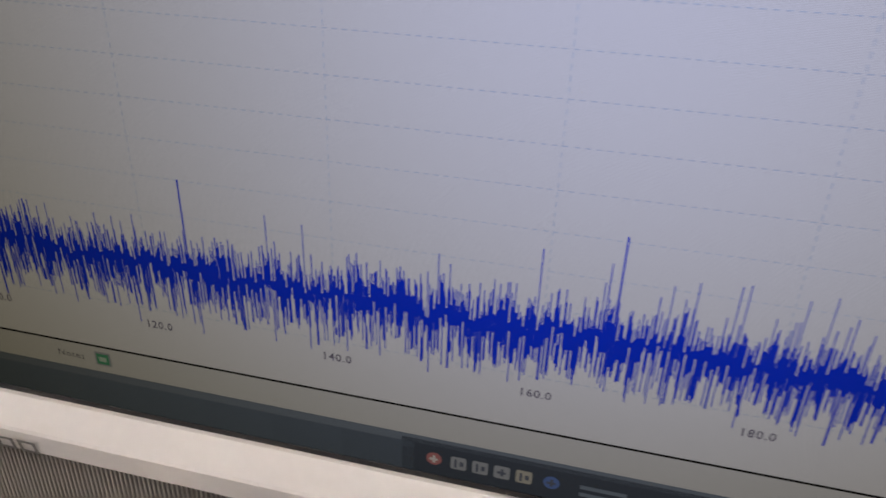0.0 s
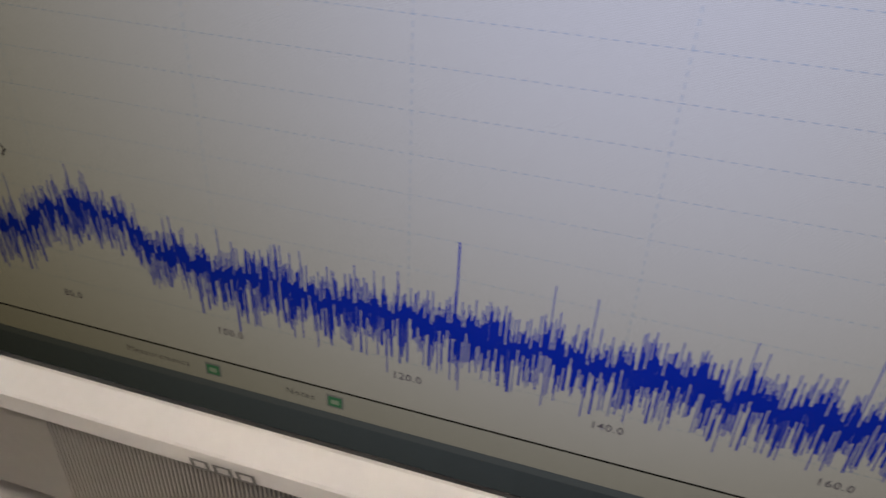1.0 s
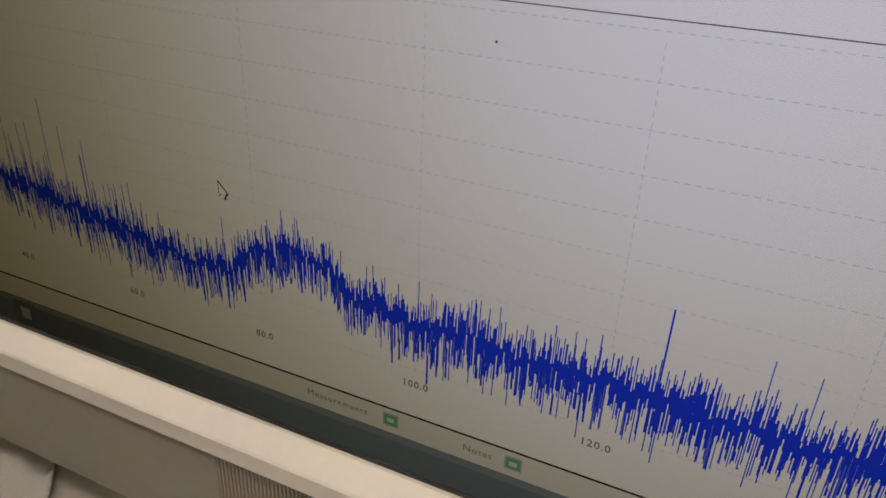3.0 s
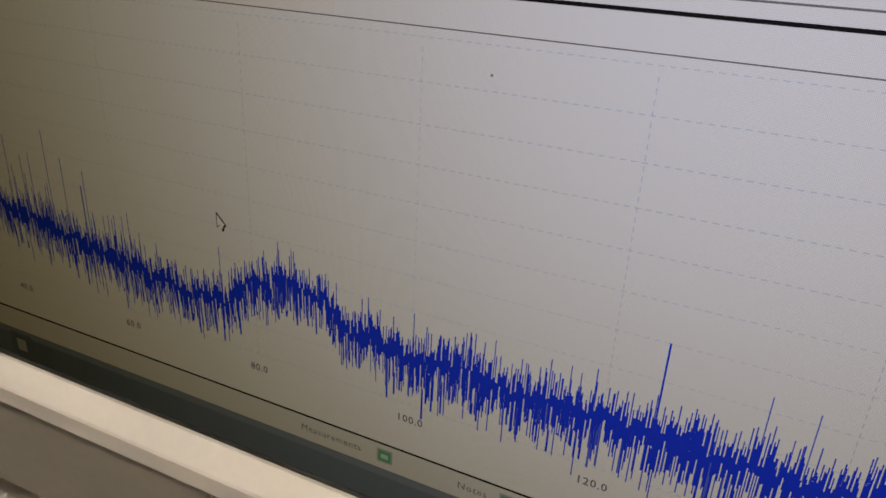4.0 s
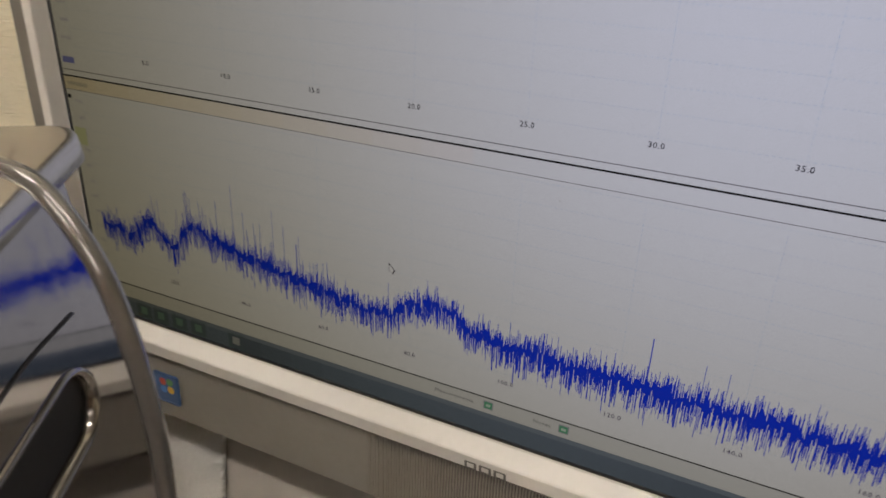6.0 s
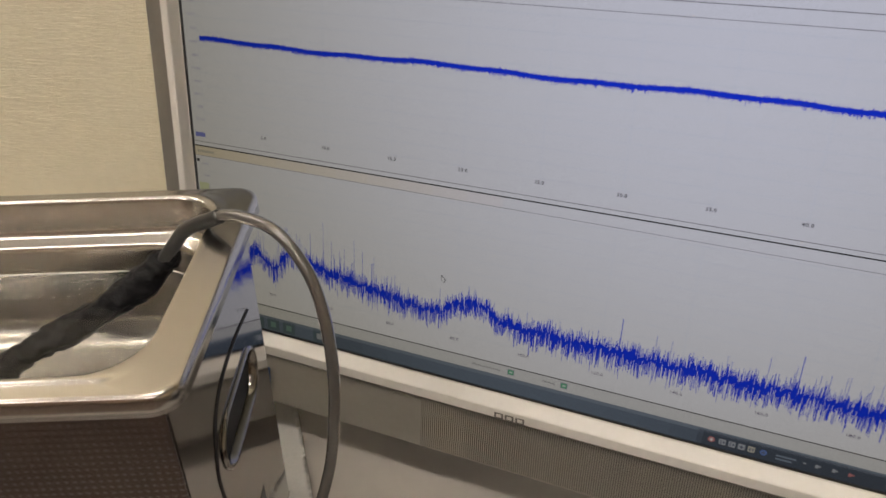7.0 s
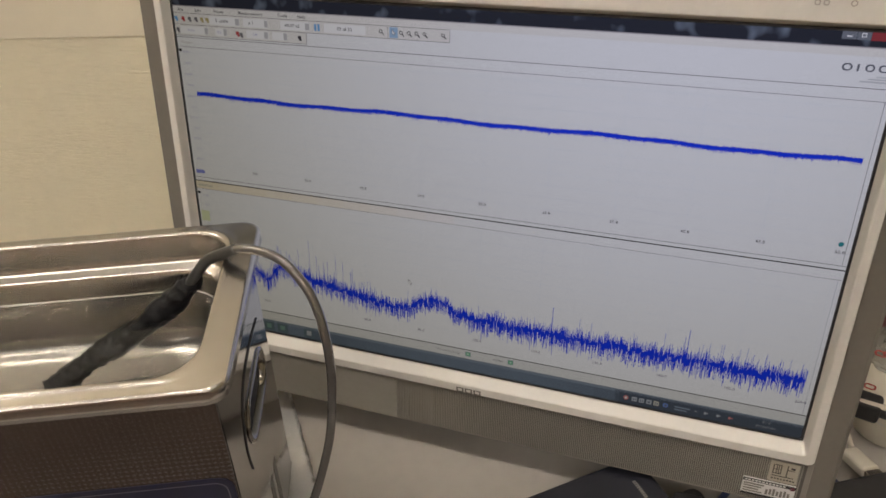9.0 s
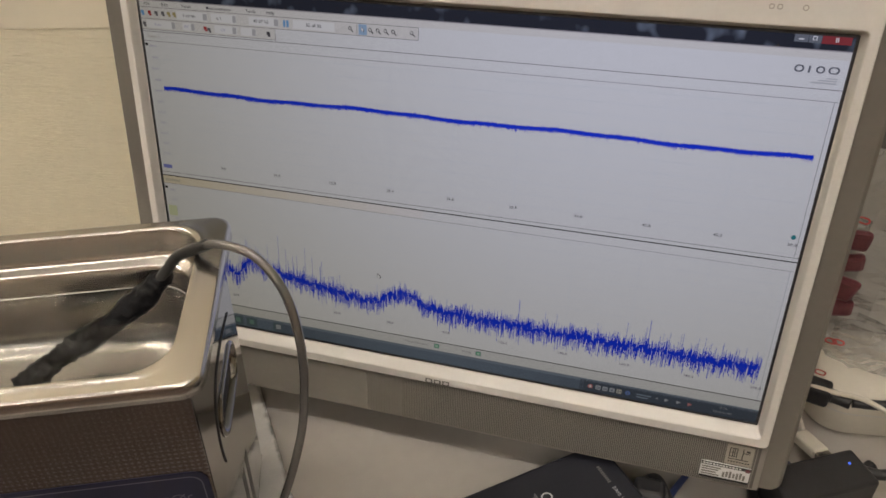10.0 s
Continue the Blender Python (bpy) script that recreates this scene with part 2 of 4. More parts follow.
def ribbon(points, half, y, bm):
    """A flat line of given half width in the x, z plane."""
    for (x0, z0), (x1, z1) in zip(points, points[1:]):
        d = Vector((x1 - x0, z1 - z0))
        if d.length < 1e-9:
            continue
        n = Vector((-d.y, d.x)).normalized() * half
        v = [bm.verts.new(p) for p in ((x0 - n.x, y, z0 - n.y), (x1 - n.x, y, z1 - n.y), (x1 + n.x, y, z1 + n.y), (x0 + n.x, y, z0 + n.y))]
        bm.faces.new(v)


# ---- the room ----
def room():
    # unseen floor: a brown chosen for its reflection in the cleaner's front
    floor = part("floor", cuboid((-3, -3.2, -0.76), (3, 2.0, -0.72)), FLOOR)
    tagged(floor, "unseen floor, coloured brown for the steel front to reflect", "floor", kind="structure")
    ceil = part("ceiling", cuboid((-3, -3.2, 1.78), (3, 2.0, 1.82)), CEIL)
    tagged(ceil, "white plain office ceiling with strip lights", "ceiling", kind="structure")
    back = part("wall_north", cuboid((-3.2, 0, -0.72), (3.6, 0.1, 1.78)), WALLPAPER, at=WALL)
    tagged(back, "cream wallpaper with a horizontally ribbed emboss behind the desk", "wall", kind="structure")
    rail = part("trim", cuboid((-3.2, -0.0009, 0.270), (3.2, -0.0004, 1.2)), PAINT, at=WALL)
    tagged(rail, "plain smooth beige panel above the embossed wallpaper", "wall panel", kind="structure")
    # the south wall is unseen; its brown only darkens what the steel reflects
    for name, lo, hi in (("wall_west", (-3.1, -3.2, -0.72), (-3.0, 2.0, 1.78)), ("wall_east", (3.0, -3.2, -0.72), (3.1, 2.0, 1.78)), ("wall_south", (-3, -3.3, -0.72), (3, -3.2, 1.78))):
        tagged(part(name, cuboid(lo, hi), BROWN if name == "wall_south" else PAINT), "unseen wall across the room, coloured brown to darken the steel's reflections" if name == "wall_south" else "plain cream painted office wall closing the room", "wall", kind="structure")


WALL = pose(-0.300, 0.155, 0, 0, 0, 15)
room()

desk = thing("desk", WALL.copy(), "grey laminate office desk standing against the wall", "desk")
part("desktop", cuboid((-0.8, -0.56, -0.028), (1.4, -0.008, 0), 0.004), DESK, desk)
for lx in (-0.75, 1.31):
    for ly in (-0.52, -0.07):
        part("leg", cuboid((lx, ly, -0.72), (lx + 0.04, ly + 0.04, -0.028), 0.003), GREY, desk)


def ceiling_light(x, y):
    lamp = thing("ceiling_light", pose(x, y, 1.78), "white fluorescent strip light fixed to the ceiling", "ceiling light", "ceiling strip lights")
    part("housing", cuboid((-0.62, -0.09, -0.045), (0.62, 0.09, 0), 0.008), WHITE, lamp)
    glow = mat("fluorescent_glow", (0.9, 0.88, 0.8), 0.4, emit=(1.0, 0.925, 0.84), power=LAMP_POWER)
    for dy in (-0.045, 0.045):
        part("tube", tube([(-0.58, dy, -0.062), (0, dy, -0.062), (0.58, dy, -0.062)], 0.014, 10, 2), glow, lamp)
    return lamp


for px, py in ((-1.3, -0.45), (0.35, -0.45), (-0.5, -1.9), (1.1, -1.9)):
    ceiling_light(px, py)

# ---- the all-in-one computer, in its own tilted frame ----
pc = thing("all_in_one_computer", MON, "cream and silver all-in-one computer with a lit widescreen", "computer")
X0, X1, Z0, Z1 = -0.0115, 0.4645, -0.0300, 0.2435      # the lit panel
FX0, FX1, FZ0, FZ1 = -0.0215, 0.4745, -0.0455, 0.2730  # the cream frame
SX0, SX1, SZ0, SZ1 = -0.0420, 0.4925, -0.0885, 0.2760  # the silver shell


def frame_skin(steps):
    """A picture frame whose section is given as (inset of the ring, depth); the inset runs from the outer edge inwards."""
    rings = []
    for (x0, x1, z0, z1, r, y) in steps:
        rings.append([(x, y, z) for x, z in rounded(x0, x1, z0, z1, r, 5)])
    return loft(rings, False, False)


def inset(e, zb, zt, r, y):
    """A ring of the cream frame: e outwards from the panel at the sides, zb below and zt above it."""
    return (X0 - e, X1 + e, Z0 - zb, Z1 + zt, r, y)


part("bezel", frame_skin([
    inset(0.0070, 0.0155, 0.0295, 0.004, 0.0120), inset(0.0100, 0.0155, 0.0295, 0.004, 0.0120), inset(0.0100, 0.0155, 0.0295, 0.004, -0.0040), inset(0.0098, 0.0153, 0.0293, 0.004, -0.0066), inset(0.0092, 0.0148, 0.0288, 0.004, -0.0074),
    inset(0.0052, 0.0095, 0.0060, 0.004, -0.0076), inset(0.0040, 0.0084, 0.0042, 0.0036, -0.0076), inset(0.0034, 0.0076, 0.0034, 0.0032, -0.0070),
    inset(0.0016, 0.0030, 0.0018, 0.002, -0.0012), inset(0.0012, 0.0024, 0.0013, 0.002, -0.0004), inset(0.0007, 0.0010, 0.0008, 0.0015, 0.0002), inset(0.0007, 0.0010, 0.0008, 0.0015, 0.003)]), CREAM, pc, "cream plastic screen surround with a sloping inner lip")
part("gasket", frame_skin([
    (X0 - 0.0007, X1 + 0.0007, Z0 - 0.0010, Z1 + 0.0008, 0.0012, 0.0021), (X0 - 0.0006, X1 + 0.0006, Z0 - 0.0010, Z1 + 0.0008, 0.0012, -0.0004),
    (X0 + 0.0012, X1 - 0.0012, Z0 + 0.0007, Z1 - 0.0010, 0.0006, -0.0005), (X0 + 0.0012, X1 - 0.0012, Z0 + 0.0007, Z1 - 0.0010, 0.0006, 0.0004)]), RUBBER, pc, "thin black edge round the panel")
# silver shell: front flange round the cream frame, then back to the rear
part("shell", frame_skin([
    (FX0 - 0.0004, FX1 + 0.0004, FZ0 - 0.0004, FZ1 + 0.0004, 0.004, 0.006), (FX0 - 0.0004, FX1 + 0.0004, FZ0 - 0.0004, FZ1 + 0.0004, 0.004, -0.0022),
    (SX0 + 0.003, SX1 - 0.003, SZ0 + 0.002, SZ1 - 0.001, 0.006, 0.0000), (SX0, SX1, SZ0, SZ1, 0.008, 0.0035), (SX0 - 0.0005, SX1 + 0.0005, SZ0, SZ1, 0.008, 0.030),
    (SX0 + 0.012, SX1 - 0.012, SZ0 + 0.008, SZ1 - 0.008, 0.012, 0.048), (SX0 + 0.05, SX1 - 0.05, SZ0 + 0.03, SZ1 - 0.03, 0.02, 0.070)]), SILVER, pc, "silver-grey painted housing")
part("rear_cover", cuboid((SX0 + 0.045, 0.060, SZ0 + 0.03), (SX1 - 0.045, 0.085, SZ1 - 0.03), 0.008), SILVER, pc)

# speaker grille across the chin
GX0, GX1 = FX0 + 0.186, FX1 - 0.003
part("speaker_grille", cuboid((FX0 - 0.004, -0.0038, SZ0 + 0.0012), (FX1 + 0.001, 0.004, FZ0 - 0.0012), 0.0006), GRILLE, pc, "taupe speaker grille with fine upright ribs")
part("chin_cover", cuboid((FX0 - 0.004, -0.0050, SZ0 + 0.0022), (GX0 - 0.0007, -0.0030, FZ0 - 0.0022)), GRILLE, pc, "plain taupe cover under the screen")
part("speaker_mesh", cuboid((GX0 + 0.03, -0.0042, SZ0 + 0.0030), (GX1, -0.0036, FZ0 - 0.0030)), mat("dark_mesh", (0.10, 0.094, 0.085), 0.7), pc, "dark cloth behind the ribs")
rib = bmesh.new()
pitch = 0.00145
for k in range(int((GX1 - GX0) / pitch)):
    x = GX0 + k * pitch
    half = pitch * (0.5 - 0.17 * min(1, k / 45))
    z0, z1 = SZ0 + 0.0022, FZ0 - 0.0022
    prof = [(x - half, -0.0040), (x - half * 0.6, -0.0050), (x + half * 0.6, -0.0050), (x + half, -0.0040)]
    lo_v, hi_v = [rib.verts.new((px, py, z0)) for px, py in prof], [rib.verts.new((px, py, z1)) for px, py in prof]
    for i in range(3):
        rib.faces.new((lo_v[i], lo_v[i + 1], hi_v[i + 1], hi_v[i]))
    rib.faces.new(lo_v[::-1])
    rib.faces.new(hi_v)
tagged(part("grille_ribs", rib, GRILLE, pc), kind="stuff")

# stand
part("stand_foot", cuboid((0.10, 0.028, -0.126), (0.35, 0.20, -0.118), 0.003), SILVER, pc, at=pose(0, 0, 0, 10) @ pose(0, -0.0185, 0.0052))
part("stand_neck", cuboid((0.17, 0.075, -0.115), (0.28, 0.115, 0.05), 0.006), SILVER, pc)

# maker's emblem as plain bars, and the signs above the screen
em = bmesh.new()
for x in (0.2158, 0.2228, 0.2298):
    for box in ((x, x + 0.0012, -0.0448, -0.0400), (x + 0.0046, x + 0.0058, -0.0448, -0.0400), (x + 0.0012, x + 0.0046, -0.0410, -0.0400), (x + 0.0012, x + 0.0046, -0.0448, -0.0438)):
        quad(*box, 0, em)
part("emblem", em, SIGNGREY, pc, "grey maker's emblem drawn as plain bars", at=pose(0, -0.00865, 0) @ pose(0, 0, -0.0406) @ pose(0, 0, 0, 10) @ pose(0, 0, 0.0406))
for x, wdt in ((0.4128, 0.003), (0.4172, 0.003), (0.4305, 0.0034)):
    ring = loft([[(px, -0.0083, pz) for px, pz in rounded(x, x + wdt, 0.2560, 0.2560 + wdt, 0.001 if wdt < 0.0032 else 0.0017, 4)],
                 [(px, -0.0083, pz) for px, pz in rounded(x + 0.0006, x + wdt - 0.0006, 0.2566, 0.2554 + wdt, 0.0007 if wdt < 0.0032 else 0.0011, 4)]], False)
    part("indicator_sign", ring, SIGN, pc, "small grey printed sign")

# stickers on the chin
plate = part("sticker", cuboid((0.4478, -0.0060, -0.0655), (0.4668, -0.0049, -0.0480), 0.0004), mat("silver_foil", (0.45, 0.42, 0.36), 0.35, 0.4), pc, "silver square sticker with a black pictogram")
pic = [(0.4500, 0.4506, -0.0585, -0.0505), (0.4506, 0.4550, -0.0510, -0.0504), (0.4550, 0.4556, -0.0585, -0.0504), (0.4506, 0.4550, -0.0585, -0.0579), (0.4522, 0.4527, -0.058, -0.051),
       (0.4535, 0.4540, -0.058, -0.051), (0.4506, 0.4550, -0.0548, -0.0543), (0.4590, 0.4597, -0.0600, -0.0500), (0.4597, 0.4640, -0.0541, -0.0535), (0.4615, 0.4642, -0.0528, -0.0512), (0.4498, 0.4640, -0.0606, -0.0599)]
pic += [(0.4500 + 0.0020 * k, 0.4512 + 0.0020 * k, -0.0633, -0.0622) for k in range(8)]
part("pictogram", patch(pic, -0.0061), BLACK, plate)
tag = part("sticker", cuboid((0.4325, -0.0062, -0.0815), (0.4675, -0.0049, -0.0668), 0.0003), INK, pc, "white sticker with black bands and a red dot")
part("printed_band", patch([(0.4326, 0.4674, -0.0697, -0.0669), (0.4326, 0.4674, -0.0814, -0.0796)], -0.0063), BLACK, tag)
part("printed_band", patch([(0.4338 + 0.0023 * k, 0.4354 + 0.0023 * k, -0.0690, -0.0676) for k in range(12)], -0.00645), INK, tag, "row of small white marks")
part("printed_lines", patch([(0.4335, 0.4470, -0.0722, -0.0709), (0.4335, 0.4455, -0.0742, -0.0730), (0.4335, 0.4440, -0.0766, -0.0752), (0.4335, 0.4465, -0.0787, -0.0775)] +
     [(0.4485 + 0.0024 * k, 0.4501 + 0.0024 * k, -0.0786 + 0.0006 * (k % 2), -0.0738 + 0.0008 * ((k * 7) % 3)) for k in range(7)], -0.0063), MARK, tag)
part("red_dot", patch([(0.4640, 0.4668, -0.0704, -0.0676)], -0.0066), RED, tag)
win = part("sticker", cuboid((0.0255, -0.0060, -0.0765), (0.0432, -0.0049, -0.0575), 0.0012), mat("blue_foil", (0.045, 0.11, 0.27), 0.3, var=0.15, scale=120), pc, "deep blue sticker with a four-coloured patch")
for cx, cz, cc in ((0.0302, -0.0648, (0.55, 0.07, 0.04)), (0.0352, -0.0642, (0.10, 0.30, 0.10)), (0.0304, -0.0698, (0.08, 0.25, 0.62)), (0.0354, -0.0692, (0.72, 0.42, 0.05))):
    b = loft([[(px, -0.0062, pz) for px, pz in rounded(cx, cx + 0.0045, cz, cz + 0.0045, 0.0016, 4)]], True)
    part("colour_patch", b, mat("patch_ink", cc, 0.4), win)
itl = part("sticker", cuboid((0.0045, -0.0060, -0.0765), (0.0215, -0.0049, -0.0575), 0.0012), mat("pale_blue_foil", (0.13, 0.24, 0.36), 0.3, var=0.1, scale=120), pc, "pale blue and white sticker")
part("colour_patch", loft([[(px, -0.0062, pz) for px, pz in rounded(0.0065, 0.0192, -0.0715, -0.0640, 0.0035, 5)]], True), INK, itl)

# ---- what the panel shows ----
BG = lit("screen_grey", (0.97, 0.98, 1.0))
BAR = lit("screen_bar", (0.92, 0.90, 0.87))
TEXT = lit("screen_text", (0.085, 0.08, 0.10), False)
LINE = lit("screen_line", (0.012, 0.012, 0.016), False)
THIN = lit("screen_thin_line", (0.22, 0.21, 0.23), False)
GRID = lit("screen_grid", (0.64, 0.76, 0.92), False)
BLUE = lit("screen_blue", (0.010, 0.050, 0.88), False)
PALE = lit("screen_pale_blue", (0.12, 0.17, 0.85), False)
GLASSY = lit("screen_title_patch", (0.26, 0.32, 0.40), False)
TASK = lit("screen_taskbar", (0.175, 0.225, 0.300))
GREENI = lit("screen_green", (0.13, 0.46, 0.27), False)
REDI = lit("screen_red", (0.55, 0.06, 0.07), False)
SKYI = lit("screen_sky", (0.22, 0.48, 0.85), False)
YELI = lit("screen_yellow", (0.55, 0.46, 0.22), False)
WHITEI = lit("screen_white", (1.05, 1.05, 1.06), False)
VIOLET = lit("screen_violet", (0.48, 0.46, 0.74), False)
PALEMARK = lit("screen_pale_mark", (0.60, 0.58, 0.50), False)
ICON = lit("screen_icon", (0.46, 0.49, 0.53), False)
TEALI = lit("screen_muted_green", (0.20, 0.33, 0.30), False)
PINKI = lit("screen_pink", (0.62, 0.26, 0.26), False)
MIDBLUE = lit("screen_mid_blue", (0.16, 0.26, 0.60), False)



def marbled(name, dark, light, scale):
    """A lit patch whose picture fades between two colours in soft blurs, as behind a frosted window bar."""
    m = lit(name, dark, False)
    nt = m.node_tree
    b = nt.nodes["Principled BSDF"]
    co, mp, n, ramp, mix = (nt.nodes.new(k) for k in ("ShaderNodeTexCoord", "ShaderNodeMapping", "ShaderNodeTexNoise", "ShaderNodeMapRange", "ShaderNodeMix"))
    mp.inputs["Scale"].default_value = scale
    n.inputs["Scale"].default_value, n.inputs["Detail"].default_value = 1.0, 1.5
    ramp.inputs["From Min"].default_value, ramp.inputs["From Max"].default_value = 0.56, 0.82
    mix.data_type = "RGBA"
    for key, col in (("A", dark), ("B", light)):
        mix.inputs[6 if key == "A" else 7].default_value = (*[c * w / t for c, w, t in zip(col, PANEL_WHITE, FILM_TINT)], 1)
    nt.links.new(co.outputs["Object"], mp.inputs["Vector"])
    nt.links.new(mp.outputs[0], n.inputs["Vector"])
    nt.links.new(n.outputs["Fac"], ramp.inputs["Value"])
    nt.links.new(ramp.outputs[0], mix.inputs[0])
    nt.links.new(mix.outputs[2], b.inputs["Emission Color"])
    return m


L1, L2, L3, L4, L5 = -0.00015, -0.00025, -0.00035, -0.00045, -0.00055
panel = part("screen", cuboid((X0, 0.0, Z0), (X1, 0.004, Z1)), BG, pc, "lit matt liquid-crystal panel showing two blue measurement traces")
S = 0.00915

AERO = marbled("screen_title", (0.035, 0.040, 0.058), (0.30, 0.36, 0.46), (75, 75, 60))
part("title_bar", patch([(X0, X1, 0.2345, Z1)], L1), AERO, panel, "dark glassy title bar with blurred light patches")
part("title_edge", patch([(X0, X1, 0.2340, 0.2347)], L2), lit("screen_title_edge", (0.45, 0.42, 0.45), False), panel)


def loop_shape(name, x0, x1, z0, z1, w, y, material, parent):
    """A flat upright ring."""
    r = min(x1 - x0, z1 - z0) / 2
    b = loft([[(px, y, pz) for px, pz in rounded(x0, x1, z0, z1, r, 6)], [(px, y, pz) for px, pz in rounded(x0 + w, x1 - w, z0 + w * 0.7, z1 - w * 0.7, r - w * 0.7, 6)]], False)
    return part(name, b, material, parent)


EMBLEM = lit("screen_emblem", (0.20, 0.21, 0.25), False)
for a, b in ((0.4345, 0.4400), (0.4463, 0.4513), (0.4530, 0.4592)):
    loop_shape("emblem_shape", a, b, 0.2212, 0.2254, 0.0011, L2, EMBLEM, panel)
part("emblem_shape", patch([(0.4422, 0.4434, 0.2212, 0.2252)], L2), EMBLEM, panel)
part("emblem_shape", patch([(0.4450, 0.4590, 0.2153, 0.2162), (0.4490, 0.4590, 0.2168, 0.2176), (0.4530, 0.4590, 0.2182, 0.2189)], L2), lit("screen_emblem_wave", (0.66, 0.68, 0.70), False), panel)
part("window_button", patch([(0.4310, 0.4385, 0.2382, 0.2428)], L2), lit("button_a", (0.22, 0.24, 0.28)), panel)
part("window_button", patch([(0.4388, 0.4455, 0.2382, 0.2428)], L2), lit("button_b", (0.22, 0.24, 0.28)), panel)
part("window_button", patch([(0.4458, 0.4615, 0.2380, 0.2428)], L2), lit("close_red", (0.36, 0.06, 0.07), False), panel, "red close button")
part("button_mark", patch([(0.4335, 0.4362, 0.2395, 0.2402), (0.4408, 0.4432, 0.2396, 0.2400), (0.4408, 0.4432, 0.2414, 0.2419), (0.4408, 0.4412, 0.2396, 0.2419), (0.4428, 0.4432, 0.2396, 0.2419), (0.4530, 0.4536, 0.2393, 0.2418), (0.4540, 0.4546, 0.2393, 0.2418)], L3), WHITEI, panel)

part("menu_strip", patch([(X0, X1, 0.2295, 0.2345)], L1), BAR, panel)
for text, x in (("File", -0.0040), ("Edit", 0.0110), ("Views", 0.0285), ("Measurements", 0.0545), ("Tools", 0.0800), ("Help", 0.0950)):
    write("menu_word", text, 0.0022, x, L2, 0.2316, TEXT, panel, True)

part("toolbar", patch([(X0, 0.2030, 0.2212, 0.2293), (X0, 0.0980, 0.2135, 0.2212)], L1), BAR, panel, "beige tool bar with small icons")
part("toolbar_edge", patch([(X0, 0.2030, 0.2211, 0.2214), (X0, 0.2030, 0.2292, 0.2295), (0.2028, 0.2031, 0.2212, 0.2293), (X0, 0.0980, 0.2134, 0.2137), (0.0978, 0.0981, 0.2135, 0.2212), (0.1592, 0.1595, 0.2212, 0.2293)], L2), THIN, panel)
bx = [(0.020, 0.045), (0.048, 0.068), (0.078, 0.101), (0.112, 0.143)]
for a, b in bx:
    part("field", patch([(a, b, 0.2224, 0.2282)], L2), WHITEI, panel)
for a, b in ((-0.006, 0.018), (0.024, 0.034), (0.050, 0.068), (0.071, 0.083)):
    part("field", patch([(a, b, 0.2148, 0.2202)], L2), WHITEI, panel)
for button_box in ((0.0415, 0.0448, 0.2230, 0.2276), (0.0652, 0.0678, 0.2230, 0.2276), (0.0975, 0.1008, 0.2230, 0.2276), (0.0150, 0.0178, 0.2152, 0.2198), (0.0310, 0.0338, 0.2152, 0.2198), (0.0645, 0.0675, 0.2152, 0.2198), (0.080, 0.0828, 0.2152, 0.2198)):
    part("field_button", patch([button_box], L3), lit("screen_button", (0.62, 0.62, 0.64), False), panel)
for text, x, z in (("5 us/div", 0.0305, 0.2253), ("x 1", 0.0545, 0.2253), ("49.07 kS", 0.0875, 0.2253), ("32 of 32", 0.1275, 0.2253)):
    write("field_value", text, 0.0022, x, L4, z, TEXT, panel, True)
write("field_value", "Auto", 0.0019, 0.0035, L4, 0.2175, VIOLET, panel)
write("field_value", "DC", 0.0019, 0.0275, L4, 0.2175, VIOLET, panel)
write("field_value", "Off", 0.0019, 0.0570, L4, 0.2175, VIOLET, panel)
for x, z, m in ((-0.0085, 0.2253, SKYI), (-0.0025, 0.2253, REDI), (0.0030, 0.2253, THIN), (0.0085, 0.2253, THIN), (0.0135, 0.2253, YELI), (0.0180, 0.2253, YELI), (-0.0080, 0.2172, THIN), (0.0425, 0.2172, REDI), (0.0455, 0.2165, THIN), (0.0925, 0.2172, TEXT)):
    b = bmesh.new()
    quad(x - 0.0013, x + 0.0013, z - 0.0006, z + 0.0016, L2, b)
    quad(x - 0.0003, x + 0.0016, z - 0.0018, z - 0.0002, L2, b)
    part("tool_icon", b, m, panel)
part("pause_icon", patch([(0.1045, 0.1062, 0.2230, 0.2276), (0.1070, 0.1087, 0.2230, 0.2276)], L2), SKYI, panel, "blue pause sign")
part("chosen_tool", patch([(0.1605, 0.1665, 0.2218, 0.2288)], L2), lit("screen_chosen", (0.42, 0.60, 0.82), False), panel, "highlighted arrow tool")
for k, x in enumerate((0.1545, 0.1690, 0.1745, 0.1800, 0.1855, 0.1985)):
    b = loft([[(px, L2, pz) for px, pz in rounded(x - 0.0016, x + 0.0010, 0.2243, 0.2269, 0.0013, 3)], [(px, L2, pz) for px, pz in rounded(x - 0.0011, x + 0.0005, 0.2248, 0.2264, 0.0008, 3)]], False)
    ribbon([(x + 0.0006, 0.2247), (x + 0.0020, 0.2233)], 0.0004, L2, b)
    part("zoom_icon", b, TEXT, panel)


def arrow(name, x, z, s, y, parent):
    """A pointer: a white arrow in a dark outline, its tip at x, z."""
    shape = [(0, 0), (0, -1.0), (0.23, -0.80), (0.38, -1.14), (0.54, -1.07), (0.40, -0.74), (0.70, -0.72)]
    for mm, k, yy in ((TEXT, 1.0, y), (WHITEI, 0.72, y - 0.00008)):
        b = bmesh.new()
        off = (0.22, -0.62)
        vs = [b.verts.new((x + s * (off[0] + (px - off[0]) * k), yy, z + s * (off[1] + (pz - off[1]) * k))) for px, pz in shape]
        bmesh.ops.triangulate(b, faces=[b.faces.new(vs)])
        part(name, b, mm, parent)


arrow("tool_arrow", 0.1624, 0.2275, 0.0034, L4, panel)
arrow("mouse_pointer", 0.1725, 0.0432, 0.0046, L5, panel)

